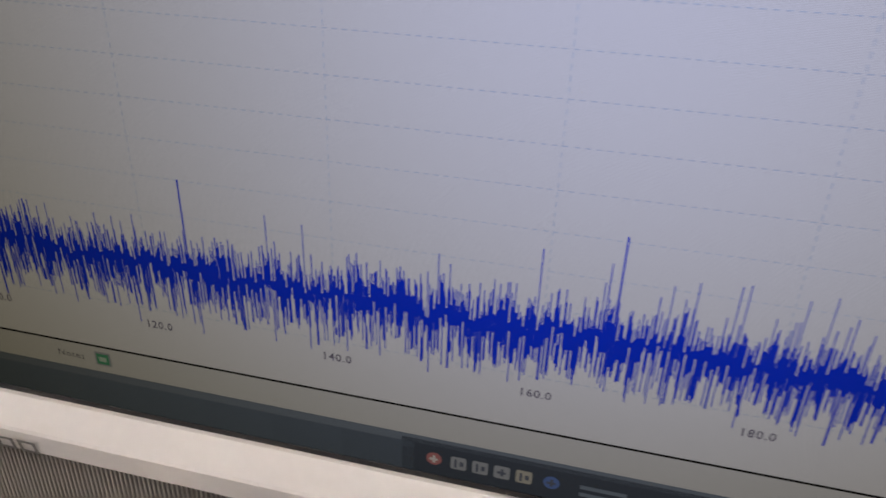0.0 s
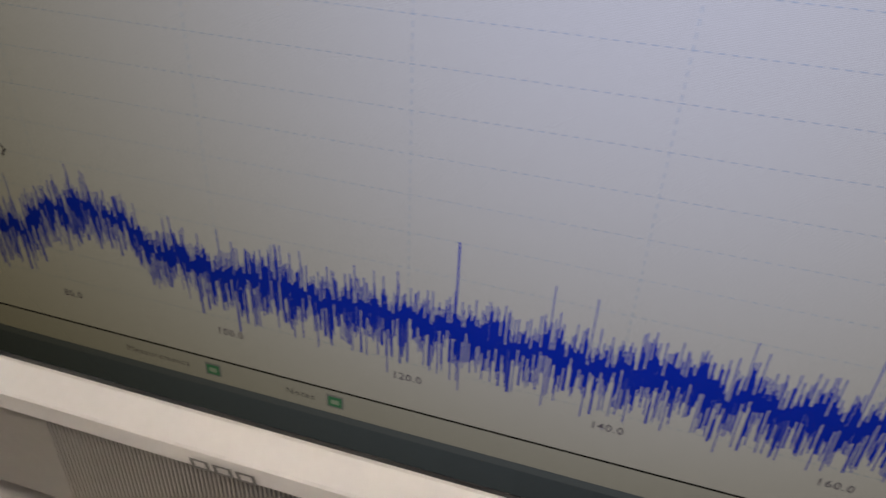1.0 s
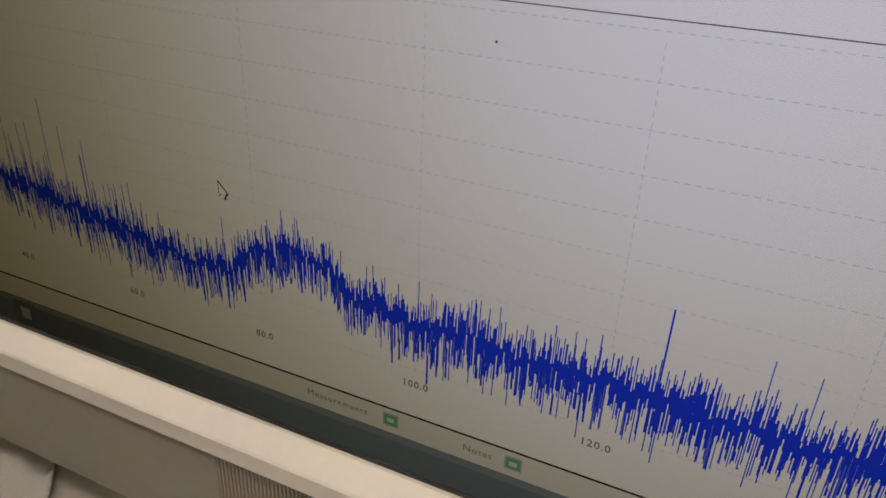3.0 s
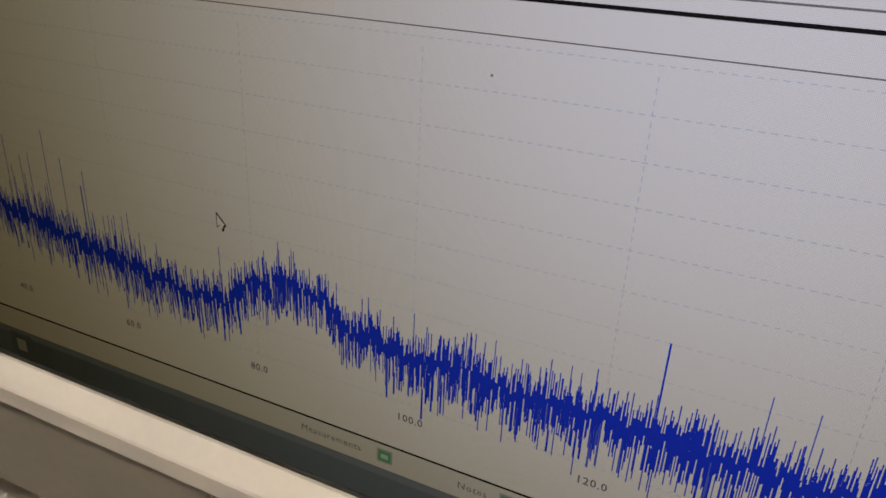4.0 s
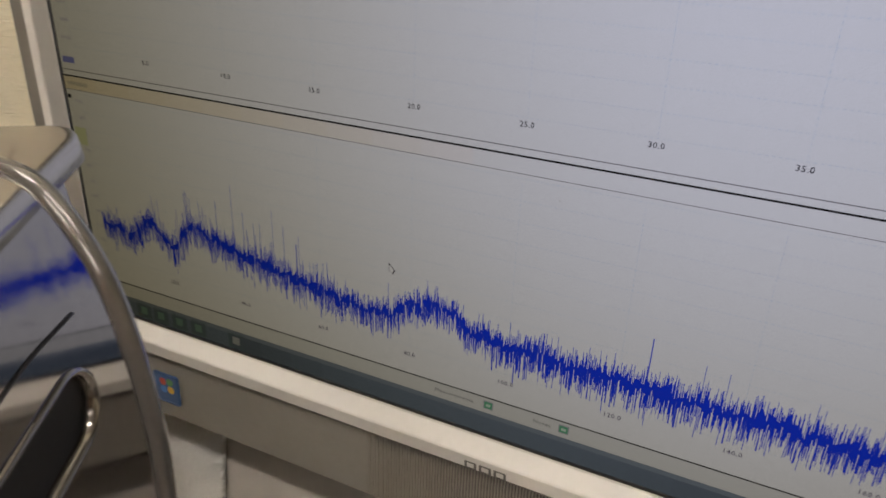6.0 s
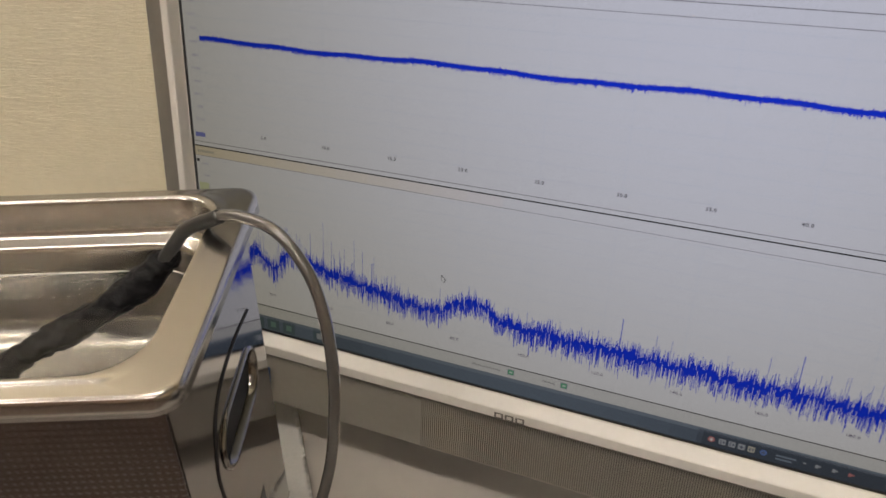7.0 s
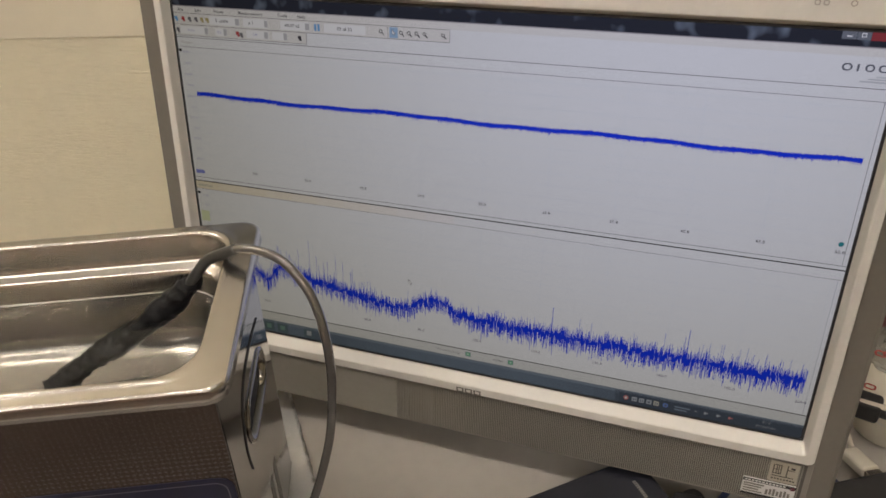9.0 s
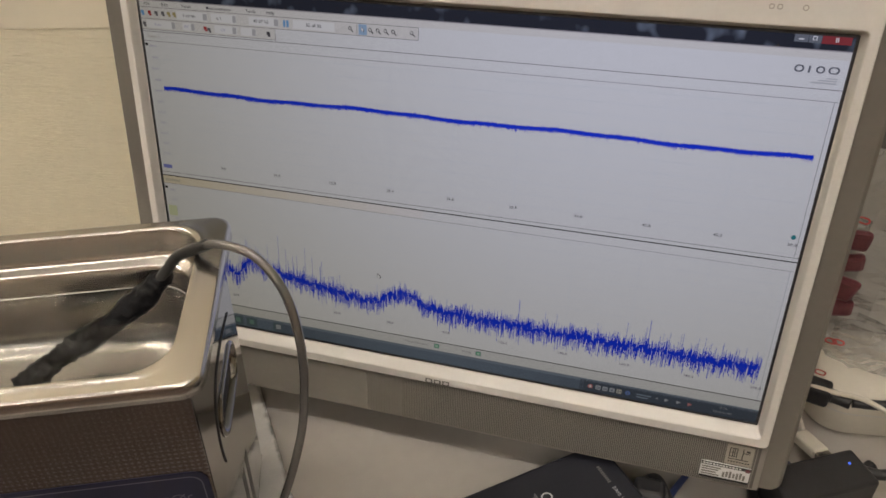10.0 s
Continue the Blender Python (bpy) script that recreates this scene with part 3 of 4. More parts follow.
# ruled lines of the two graph windows
part("rule", patch([(0.0130, X1, 0.2120, 0.2124)], L1), THIN, panel)
part("rule", patch([(X0, 0.0130, 0.2120, 0.2124), (X0, X1, 0.2051, 0.2054)], L1), THIN, panel)
part("rule", patch([(0.4604, 0.4607, 0.1040, 0.2050)], L1), THIN, panel)
part("rule", patch([(X0, X1, 0.1030, 0.10335)], L1), THIN, panel)
part("window_divider", patch([(X0, X1, 0.0998, 0.10055)], L2), LINE, panel, "black line between the two graphs")
for k in range(10):
    f = 1 - k / 10
    part("tab_strip", patch([(X0 + 0.022 * k, X0 + 0.022 * (k + 1), 0.0936, 0.0997)], L1), lit("screen_tab", (1 - 0.02 * f, 0.98 - 0.10 * f, 1 - 0.32 * f)), panel, "warm-tinted graph tab strip")
part("rule", patch([(X0, X1, 0.0933, 0.09355)], L2), THIN, panel)
part("rule", patch([(0.4604, 0.4607, -0.0090, 0.0932)], L1), lit("screen_pale_line", (0.55, 0.56, 0.66), False), panel)
part("window_divider", patch([(X0, X1, -0.0104, -0.0098)], L2), LINE, panel, "black line under the lower graph")
part("status_strip", patch([(X0, X1, -0.0182, -0.0104)], L1), lit("screen_status", (0.80, 0.81, 0.80)), panel)
part("taskbar", patch([(X0, X1, Z0, -0.0182)], L1), TASK, panel, "dark blue-grey task bar")
for k in range(14):
    shade = math.sin(math.pi * (k + 1.5) / 17) ** 0.7
    part("taskbar_sheen", patch([(0.080 + 0.0185 * k, 0.0985 + 0.0185 * k, Z0, -0.0205)], L2), lit("screen_taskbar_light", (0.10 + 0.075 * shade, 0.125 + 0.10 * shade, 0.165 + 0.13 * shade)), panel)
part("taskbar_shine", patch([(X0, X1, -0.0205, -0.0184)], L2), lit("screen_taskbar_edge", (0.24, 0.29, 0.36)), panel)


def dashes(x0, x1, z, bm, upright=False):
    step, on, w = 0.0020, 0.0011, 0.00010
    n = int((x1 - x0) / step)
    for k in range(n):
        a = x0 + k * step
        if upright:
            quad(z - w, z + w, a, a + on, L1, bm)
        else:
            quad(a, a + on, z - w, z + w, L1, bm)


for k in range(11):
    z = 0.0915 - 0.0087 * k
    if z > 0.003:
        b = bmesh.new()
        dashes(0.0, 0.4575, z, b)
        part("grid_line", b, GRID, panel)
    z = 0.2010 - 0.00865 * k
    if z > 0.112:
        b = bmesh.new()
        dashes(0.0, 0.4575, z, b)
        part("grid_line", b, GRID, panel)
for k in range(11):
    for lo, hi in ((0.0045, 0.0915), (0.1155, 0.2010)):
        b = bmesh.new()
        dashes(lo, hi, k * 5 * S, b, True)
        part("grid_line", b, GRID, panel)

# scale numbers
NUMBER = lit("screen_number", (0.24, 0.22, 0.30), False)
for k in range(1, 11):
    write("axis_number", f"{5 * k}.0", 0.00215, 5 * k * S, L2, 0.1120, TEXT, panel, True)
    write("axis_number", f"{20 * k}.0", 0.00215, 5 * k * S, L2, 0.0, NUMBER, panel, True)
part("trigger_dot", loft([[(px, L2, pz) for px, pz in rounded(0.4555, 0.4587, 0.1158, 0.1190, 0.0016, 5)]], True), lit("screen_teal", (0.05, 0.30, 0.34), False), panel, "round teal marker")
for top_z, wide in ((0.2015, 5), (0.0880, 4)):
    for k in range(11):
        z, digits = top_z - 0.0083 * k, wide - k % 2
        part("axis_mark", patch([(0.0002 - 0.0013 * (d + 1), -0.0007 - 0.0013 * d, z - 0.0008, z + 0.0008) for d in range(digits)], L2), VIOLET, panel)
part("axis_box_and_reflection", patch([(-0.0085, -0.0005, 0.1065, 0.1095)], L3), lit("screen_box", (0.30, 0.33, 0.80), False), panel, "violet scale box")
# lime patch: a green reflection in the panel, painted at one fixed spot
part("axis_box_and_reflection", patch([(-0.0090, -0.0010, 0.0655, 0.0745)], L3), lit("screen_lime_reflection", (0.86, 0.93, 0.62), False), panel, "pale lime patch painted as a reflection in the screen")
write("tab_word", "Scope 1", 0.0020, -0.0015, L2, 0.2086, PALEMARK, panel, True)
part("tab_word", patch([(-0.0080 + 0.0017 * k, -0.0068 + 0.0017 * k, 0.0956, 0.0974) for k in range(8)], L2), PALEMARK, panel)
part("axis_flag", patch([(-0.0095, -0.0072, 0.2016, 0.2036), (-0.0095, -0.0072, 0.0890, 0.0910)], L3), LINE, panel, "tiny black axis flags")

# status row
for text, x in (("Measurements", 0.2055), ("Notes", 0.2465)):
    write("status_word", text, 0.0021, x, L2, -0.0142, THIN, panel)
for x in (0.2220, 0.2560):
    part("button_rim", patch([(x - 0.0023, x + 0.0023, -0.0160, -0.0118)], L2), ICON, panel)
    part("green_button", patch([(x - 0.0018, x + 0.0018, -0.0155, -0.0123)], L3), GREENI, panel, "small green button")
    part("button_mark", patch([(x - 0.0010, x + 0.0011, -0.0146, -0.0132)], L4), lit("screen_mint", (0.62, 0.82, 0.68), False), panel)

# task bar
part("tray_area", patch([(0.336, X1, Z0 + 0.0007, -0.0192)], L2), lit("screen_tray", (0.085, 0.105, 0.14)), panel, "darker end of the task bar")
for k, (x, m) in enumerate(((0.3440, PINKI), (0.3500, ICON), (0.3552, ICON), (0.3604, ICON), (0.3656, PALEMARK), (0.3720, MIDBLUE))):
    b = loft([[(px, L3, pz) for px, pz in rounded(x - 0.0019, x + 0.0019, -0.0262, -0.0224, 0.0019 if k in (0, 5) else 0.0006, 4)]], True)
    part("tray_icon", b, m, panel)
    part("icon_mark", patch([(x - 0.0011, x + 0.0010, -0.0247, -0.0240), (x - 0.0003, x + 0.0004, -0.0254, -0.0232)] if k in (0, 3, 5) else [(x - 0.0010, x - 0.0004, -0.0256, -0.0231), (x + 0.0003, x + 0.0012, -0.0250, -0.0236)], L4), lit("screen_icon_mark", (0.16, 0.18, 0.24), False) if k else BAR, panel)
part("tray_icon", patch([(0.3785, 0.3890, -0.0243, -0.0232), (0.3785, 0.3870, -0.0265, -0.0254)], L3), GLASSY, panel)
part("tray_icon", patch([(0.3925, 0.3940, -0.0246, -0.0238)], L3), ICON, panel)
for x, m in ((0.4000, ICON), (0.4085, ICON), (0.4165, PINKI)):
    part("tray_icon", patch([(x - 0.0013, x + 0.0002, -0.0254, -0.0232), (x - 0.0003, x + 0.0015, -0.0246, -0.0236)], L3), m, panel)
write("clock_time", "0:16", 0.0020, 0.4400, L3, -0.0218, ICON, panel)
write("clock_date", "2010/01/01", 0.0019, 0.4400, L3, -0.0258, ICON, panel)
for x, m in ((0.020, TEALI), (0.032, TEALI), (0.045, TEALI), (0.058, TEALI), (0.083, ICON)):
    part("task_button", patch([(x - 0.0050, x + 0.0050, -0.0285, -0.0195)], L2), lit("screen_task_button", (0.13, 0.18, 0.21), False), panel)
    part("task_icon", patch([(x - 0.0022, x + 0.0022, -0.0262, -0.0218)], L3), m, panel)

# lower trace: a noise spectrum with a hump, drawn column by column
rng = random.Random(7)
KNOTS = ((0.0, 0.025), (0.008, 0.024), (0.020, 0.021), (0.034, 0.031), (0.047, 0.0205), (0.062, 0.0355), (0.075, 0.031), (0.092, 0.0270), (0.115, 0.0230), (0.137, 0.0195), (0.160, 0.0172),
         (0.172, 0.0182), (0.184, 0.0255), (0.193, 0.0285), (0.202, 0.0260), (0.214, 0.0200), (0.240, 0.0182), (0.290, 0.0174), (0.350, 0.0172), (0.400, 0.0165), (0.4575, 0.0165))


def level(x):
    for (a, za), (b, zb) in zip(KNOTS, KNOTS[1:]):
        if a <= x <= b:
            t = (x - a) / (b - a)
            t = t * t * (3 - 2 * t)
            return za + (zb - za) * t
    return KNOTS[-1][1]


SPIKES = {0.062: 0.050, 0.070: 0.047, 0.078: 0.052, 0.088: 0.062, 0.094: 0.050, 0.100: 0.045, 0.111: 0.054, 0.117: 0.047, 0.124: 0.040, 0.131: 0.033, 0.150: 0.029, 0.1905: 0.035, 0.172: 0.033, 0.229: 0.030,
          0.285: 0.0395, 0.305: 0.034, 0.3135: 0.033, 0.3435: 0.031, 0.3460: 0.029, 0.3645: 0.0355, 0.3780: 0.0345, 0.3800: 0.0405, 0.3900: 0.0315, 0.3945: 0.033, 0.4020: 0.0335, 0.4035: 0.034, 0.4140: 0.0325, 0.4185: 0.034, 0.4310: 0.033, 0.4400: 0.030, 0.4460: 0.031}
core, fringe = bmesh.new(), bmesh.new()
col_w = 0.000248
n_col = int(0.4575 / col_w)
drift = 0.0
for k in range(n_col):
    x = k * col_w
    drift = 0.86 * drift + rng.gauss(0, 0.00042)
    mid = level(x) + drift
    calm = 1.0 if x < 0.23 else 1.15
    hi = mid + calm * abs(rng.gauss(0.0037, 0.0022))
    lo = mid - calm * abs(rng.gauss(0.0042, 0.0026))
    quad(x, x + col_w * 1.02, lo, hi, L3, core)
    if rng.random() < 0.46:
        d = calm * abs(rng.gauss(0.0070, 0.0022))
        quad(x, x + col_w * (1.0 if rng.random() < 0.8 else 2.0), mid - d - 0.002, lo, L2, fringe if rng.random() < 0.22 else core)
    if rng.random() < 0.16:
        d = calm * abs(rng.gauss(0.0048, 0.0022))
        quad(x, x + col_w, hi, mid + d + 0.002, L2, fringe if rng.random() < 0.5 else core)
    if 0.035 < x < 0.145 and rng.random() < 0.10:
        quad(x, x + col_w, hi, hi + abs(rng.gauss(0.007, 0.005)), L2, fringe)
for x, z in SPIKES.items():
    quad(x, x + col_w * (1.6 if z > 0.038 and x > 0.2 else 1.0), level(x), z, L2, core if x > 0.2 and z > 0.034 else fringe)
tagged(part("spectrum_trace", core, BLUE, panel, "jagged deep blue noise spectrum"))
tagged(part("spectrum_fringe", fringe, PALE, panel, "faint blue tips of the spectrum"))

# upper trace: a nearly level line, ragged by noise
wave, haze = bmesh.new(), bmesh.new()
for k in range(n_col):
    x = 0.0015 + k * col_w * 0.996
    mid = 0.1702 + 0.0006 * math.sin(x * 42 + 1.0) + 0.0003 * math.sin(x * 131)
    quad(x, x + col_w * 1.02, mid - 0.0010 - abs(rng.gauss(0, 0.0008)), mid + 0.0009 + abs(rng.gauss(0, 0.0005)), L3, wave)
    if rng.random() < 0.35:
        quad(x, x + col_w, mid - 0.0014 - abs(rng.gauss(0.0004, 0.0007)), mid + 0.0012 + abs(rng.gauss(0.0001, 0.0003)), L2, haze)
part("waveform_trace", wave, BLUE, panel, "nearly level deep blue waveform")
part("waveform_fringe", haze, PALE, panel, "faint blue noise along the waveform")
# a speck of dust on the glass
part("dust_speck", patch([(0.2436, 0.2441, 0.0857, 0.0862)], L5), MARK, panel)

# ---- the ultrasonic cleaner, in its own frame: origin at the desk below the rim's near corner, x along its front ----
CLEAN = pose(0.162, -0.201, 0, 0, 0, 24)
cleaner = thing("ultrasonic_cleaner", CLEAN, "stainless steel ultrasonic bath part-filled with clear water, on the desk", "ultrasonic cleaner")
CW, CD, RIM = 0.275, 0.159, 0.243


def ring(inset, z, r, right=0.0, n=8):
    return [(x, y, z) for x, y in rounded(-CW + inset, -inset - right, inset, CD - inset, r, n)]


tank = loft([ring(0.0010, 0.2322, 0.011), ring(0, 0.2325, 0.012), ring(0, 0.2400, 0.012), ring(0.0004, 0.2412, 0.012), ring(0.0012, 0.2420, 0.012), ring(0.0022, 0.2422, 0.013), ring(0.0075, 0.2425, 0.018, 0.004), ring(0.0083, 0.2430, 0.020, 0.005),
             ring(0.0094, 0.2437, 0.022, 0.006), ring(0.0106, 0.2437, 0.024, 0.006), ring(0.0115, 0.2428, 0.025, 0.006), ring(0.0120, 0.2412, 0.026, 0.006), ring(0.0134, 0.2275, 0.027, 0.006), ring(0.0142, 0.2245, 0.027, 0.006), ring(0.0160, 0.2225, 0.028, 0.006),
             ring(0.0185, 0.2212, 0.028, 0.006), ring(0.0198, 0.2195, 0.029, 0.006), ring(0.0204, 0.2160, 0.030, 0.006), ring(0.0240, 0.1560, 0.030, 0.006), ring(0.0268, 0.1480, 0.031, 0.006), ring(0.0330, 0.1425, 0.033, 0.006), ring(0.0420, 0.1400, 0.036, 0.006)])
part("tank", tank, STEEL, cleaner, "satin stainless steel tank with a rolled rim", True)
water = part("water", loft([ring(0.0212, 0.2050, 0.030, 0.006)], True), WATER, cleaner, "clear still water")
water.visible_shadow = False
# thin pale tube that paints the bright glint along the waterline
edge = ring(0.0214, 0.2050, 0.030, 0.006)
part("waterline_glint", tube(edge + edge[:1], 0.00045, 6, 0), WATER_GLINT, cleaner, "pale ring painting the glint where the water meets the steel", True)

# housing: dimpled front, polished sides with a carrying recess
BX0, BX1, BY0, BY1, BZ1 = -CW + 0.008, -0.009, 0.008, 0.150, 0.2318
part("front_panel", cuboid((BX0, BY0, 0.012), (BX1 - 0.0002, BY0 + 0.002, BZ1), 0.0006), DIMPLED, cleaner, "steel front stamped with fine square dimples")
part("back_panel", cuboid((BX0, BY1 - 0.002, 0.012), (BX1 - 0.0015, BY1, BZ1), 0.0006), MIRROR, cleaner)
part("side_panel", cuboid((BX0, BY0 + 0.002, 0.012), (BX0 + 0.002, BY1 - 0.002, BZ1)), MIRROR, cleaner)
part("base_plate", cuboid((BX0, BY0, 0.010), (BX1, BY1, 0.0118)), STEEL, cleaner)
HY0, HY1, HZ0, HZ1 = 0.053, 0.123, 0.138, 0.168
hole = rounded(HY0, HY1, HZ0, HZ1, 0.0145, 6)
hole3 = [(BX1, y, z) for y, z in hole]


def perforated(y0, y1, z0, z1, x, loop_pts):
    """A sheet in the y, z plane with one round-cornered opening."""
    m = len(loop_pts)
    cy, cz = sum(p[1] for p in loop_pts) / m, sum(p[2] for p in loop_pts) / m
    outer = []
    for _, y, z in loop_pts:
        dy, dz = y - cy, z - cz
        t = min(((y1 - cy) if dy > 0 else (y0 - cy)) / dy if abs(dy) > 1e-9 else 9e9, ((z1 - cz) if dz > 0 else (z0 - cz)) / dz if abs(dz) > 1e-9 else 9e9)
        outer.append([x, cy + dy * t, cz + dz * t])
    for ty, tz in ((y0, z0), (y0, z1), (y1, z0), (y1, z1)):
        k = min(range(m), key=lambda i: (outer[i][1] - ty) ** 2 + (outer[i][2] - tz) ** 2)
        outer[k] = [x, ty, tz]
    return outer


outer = perforated(BY0 + 0.002, BY1 - 0.002, 0.012, BZ1, BX1, hole3)
inner = [(BX1 - 0.004, y, z) for _, y, z in hole3]
part("side_panel", loft([outer, hole3, inner], False), MIRROR, cleaner, "mirror-polished steel side reflecting the screen", False)


def grown(d):
    return rounded(HY0 - d, HY1 + d, HZ0 - d, HZ1 + d, 0.0145 + d, 6)


grip = part("handle", loft([[(BX1 + x, y, z) for y, z in grown(d)] for x, d in ((0.0002, 0.0022), (0.0012, 0.0018), (0.0018, 0.0008), (0.0014, -0.0002), (0.0004, -0.0012), (-0.003, -0.0018))], False), LIPPED, cleaner, "rolled steel carrying slot", True)
# solid near-black block: the shade of the hollow grip put into its colour
part("handle_shade_block", cuboid((BX1 - 0.030, HY0 - 0.004, HZ0 - 0.004), (BX1 - 0.0031, HY1 + 0.004, HZ1 + 0.004), 0.003), DARK, grip, "near-black block standing for the shade inside the grip")
seam = smooth_line([(BX1 + 0.0003, y, z) for y, z in ((0.127, 0.1845), (0.095, 0.1885), (0.066, 0.1865), (0.049, 0.1760), (0.0415, 0.1560), (0.0420, 0.1400), (0.0440, 0.1315))], 6)
part("pressed_seam", tube(seam, 0.0006, 8, 0), RUBBER, grip, "dark curved seam pressed round the slot", True)
# two dark upright bands low on the polished side
for k in range(2):
    part("dark_band", cuboid((BX1 - 0.0008, 0.074 + 0.017 * k, 0.020), (BX1 + 0.0002, 0.0835 + 0.017 * k, 0.078), 0.0004), BAND, cleaner, "dark upright band on the polished side")
for fx in (BX0 + 0.02, BX1 - 0.02):
    for fy in (BY0 + 0.02, BY1 - 0.02):
        part("foot", loft([[(fx + 0.009 * math.cos(a * math.pi / 8), fy + 0.009 * math.sin(a * math.pi / 8), z) for a in range(16)] for z in (0.0, 0.0100)], True, True), RUBBER, cleaner)

# the housing narrows a little towards its foot
for o in cleaner.children_recursive:
    if o.name.split(".")[0] in ("front_panel", "back_panel", "side_panel", "handle", "handle_shade_block", "pressed_seam", "dark_band", "base_plate"):
        for vert in o.data.vertices:
            if vert.co.x > -0.1:
                vert.co.x -= 0.030 * max(0.0, 0.2302 - vert.co.z)

# navy control label on the front
label = part("control_label", loft([[(x, y, z) for x, z in rounded(BX0 + 0.004, -0.0125, 0.040, 0.1690, 0.009, 6)] for y in (BY0 + 0.0003, BY0 - 0.0005)], True), NAVY, cleaner, "navy blue control label with silver print")
yl = BY0 - 0.0006
part("label_border", loft([[(x, yl, z) for x, z in rounded(BX0 + 0.007, -0.0160, 0.043, 0.1655, 0.007, 6)], [(x, yl, z) for x, z in rounded(BX0 + 0.0077, -0.0167, 0.0437, 0.1648, 0.0064, 6)]], False), SILVER_INK, label)
write("label_word", "CLEANER", 0.0102, -0.1275, yl, 0.1425, SILVER_INK, label, True)
part("label_rule", patch([(-0.090, -0.0270, 0.1335, 0.1339)], yl), SILVER_INK, label)
for k, x in enumerate((-0.0755, -0.0540, -0.0320)):
    b = bmesh.new()
    ribbon([(x - 0.0080, 0.1495), (x - 0.0058, 0.1490), (x - 0.0042, 0.1405), (x + 0.0042, 0.1405), (x + 0.0058, 0.1490), (x + 0.0080, 0.1495)], 0.00035, yl, b)
    if k == 0:
        ribbon([(x - 0.003, 0.1490), (x + 0.004, 0.1420)], 0.0003, yl, b)
        ribbon([(x + 0.003, 0.1490), (x - 0.001, 0.1450)], 0.0003, yl, b)
    elif k == 1:
        quad(x - 0.0046, x + 0.0046, 0.1408, 0.1470, yl, b)
        ribbon([(x - 0.005, 0.1500), (x + 0.005, 0.1505)], 0.0005, yl, b)
    else:
        ribbon([(x + 0.0038 * math.cos(a * math.pi / 6), 0.1470 + 0.0038 * math.sin(a * math.pi / 6)) for a in range(13)], 0.0003, yl, b)
        ribbon([(x - 0.004, 0.1430), (x + 0.004, 0.1510)], 0.0003, yl, b)
    part("label_pictogram", b, SILVER_INK, label)

# ---- the sensor: a taped body in the water, its cable over the rim ----
sensor = thing("hydrophone_probe", pose(0, 0, 0), "black tape-wrapped probe lying in the water on a grey cable", "probe")


def lumps(k, n, a):
    t = k / max(n - 1, 1)
    base = 0.62 + 0.42 * math.sin(math.pi * min(1, 0.15 + 0.85 * t) ** 0.8)
    if t > 0.62:
        base *= 1 - 0.60 * (t - 0.62) / 0.38
    return base * (1 + 0.42 * noise.noise((t * 7, math.cos(a) * 0.9, math.sin(a) * 0.9)) + 0.26 * noise.noise((t * 30, math.cos(a) * 2, math.sin(a) * 2)))


TIP, MIDP, NECK = Vector((0.006, -0.177, 0.1570)), Vector((0.036, -0.1425, 0.184)), Vector((0.071, -0.106, 0.2190))
part("taped_body", tube([TIP, TIP.lerp(MIDP, 0.5) + Vector((0, 0, 0.001)), MIDP, MIDP.lerp(NECK, 0.55) + Vector((0, 0, 0.0015)), NECK, Vector((0.0775, -0.1052, 0.2290))], 0.0098, 26, 26, lumps), TAPE, sensor, "lumpy black tape wrapping", True)
# dark cover over the cable's start: its colour paints the shade there
part("sleeve", tube([NECK + Vector((-0.004, -0.003, -0.004)), (0.0790, -0.1055, 0.2310), (0.0900, -0.1055, 0.2420), (0.1100, -0.1035, 0.2520)], 0.0036, 14, 12), SHADED_CABLE, sensor, "dark cable cover with shade put into its colour", True)
part("cable", tube([NECK + Vector((-0.006, -0.004, -0.006)), (0.0790, -0.1055, 0.2310), (0.0900, -0.1055, 0.2420), (0.1100, -0.1035, 0.2520), (0.1290, -0.1055, 0.2550), (0.1460, -0.1085, 0.2520), (0.1610, -0.1125, 0.2380), (0.1690, -0.1165, 0.2190), (0.1730, -0.1210, 0.1930), (0.1730, -0.1250, 0.1690),
                    (0.1685, -0.1290, 0.1330), (0.1640, -0.1440, 0.1040), (0.1540, -0.1570, 0.0680), (0.1520, -0.1720, 0.0400), (0.1560, -0.1930, 0.0180), (0.1720, -0.2350, 0.0060), (0.2300, -0.3000, 0.0040), (0.3600, -0.3600, 0.0040)], 0.0029, 14, 12), TUBE, sensor, "shiny grey cable", True)

# white embossed paper towel under the bath's corner
towel = bmesh.new()
nx, ny = 46, 40
grid_v = []
for j in range(ny + 1):
    row = []
    for i in range(nx + 1):
        u, v = i / nx * 0.17, j / ny * 0.23
        z = 0.0012 + 0.0007 * (math.sin(u * 1450) * math.sin(v * 1450) > 0.1) + 0.0004 * noise.noise((u * 30, v * 30, 1)) + 0.0012 * (u / 0.17) ** 2 * (1 + noise.noise((u * 25, v * 22, 4)))
        row.append(towel.verts.new((-0.17 + u, v, max(z, 0.0006))))
    grid_v.append(row)
for a, b in zip(grid_v, grid_v[1:]):
    for i in range(nx):
        towel.faces.new((a[i], a[i + 1], b[i + 1], b[i]))
bmesh.ops.solidify(towel, geom=list(towel.faces), thickness=0.0005)
tagged(part("paper_towel", towel, PAPER, None, "", True, pose(0.170, -0.150, 0.0006, 0, 0, 39)), "white embossed paper towel lying under the steel bath", "paper towel")

# ---- the flat oscilloscope box on the desk ----
scope = thing("oscilloscope_box", pose(0.253, -0.086, 0, 0, 0, 41), "flat blue-black plastic USB oscilloscope lying under the screen", "oscilloscope")
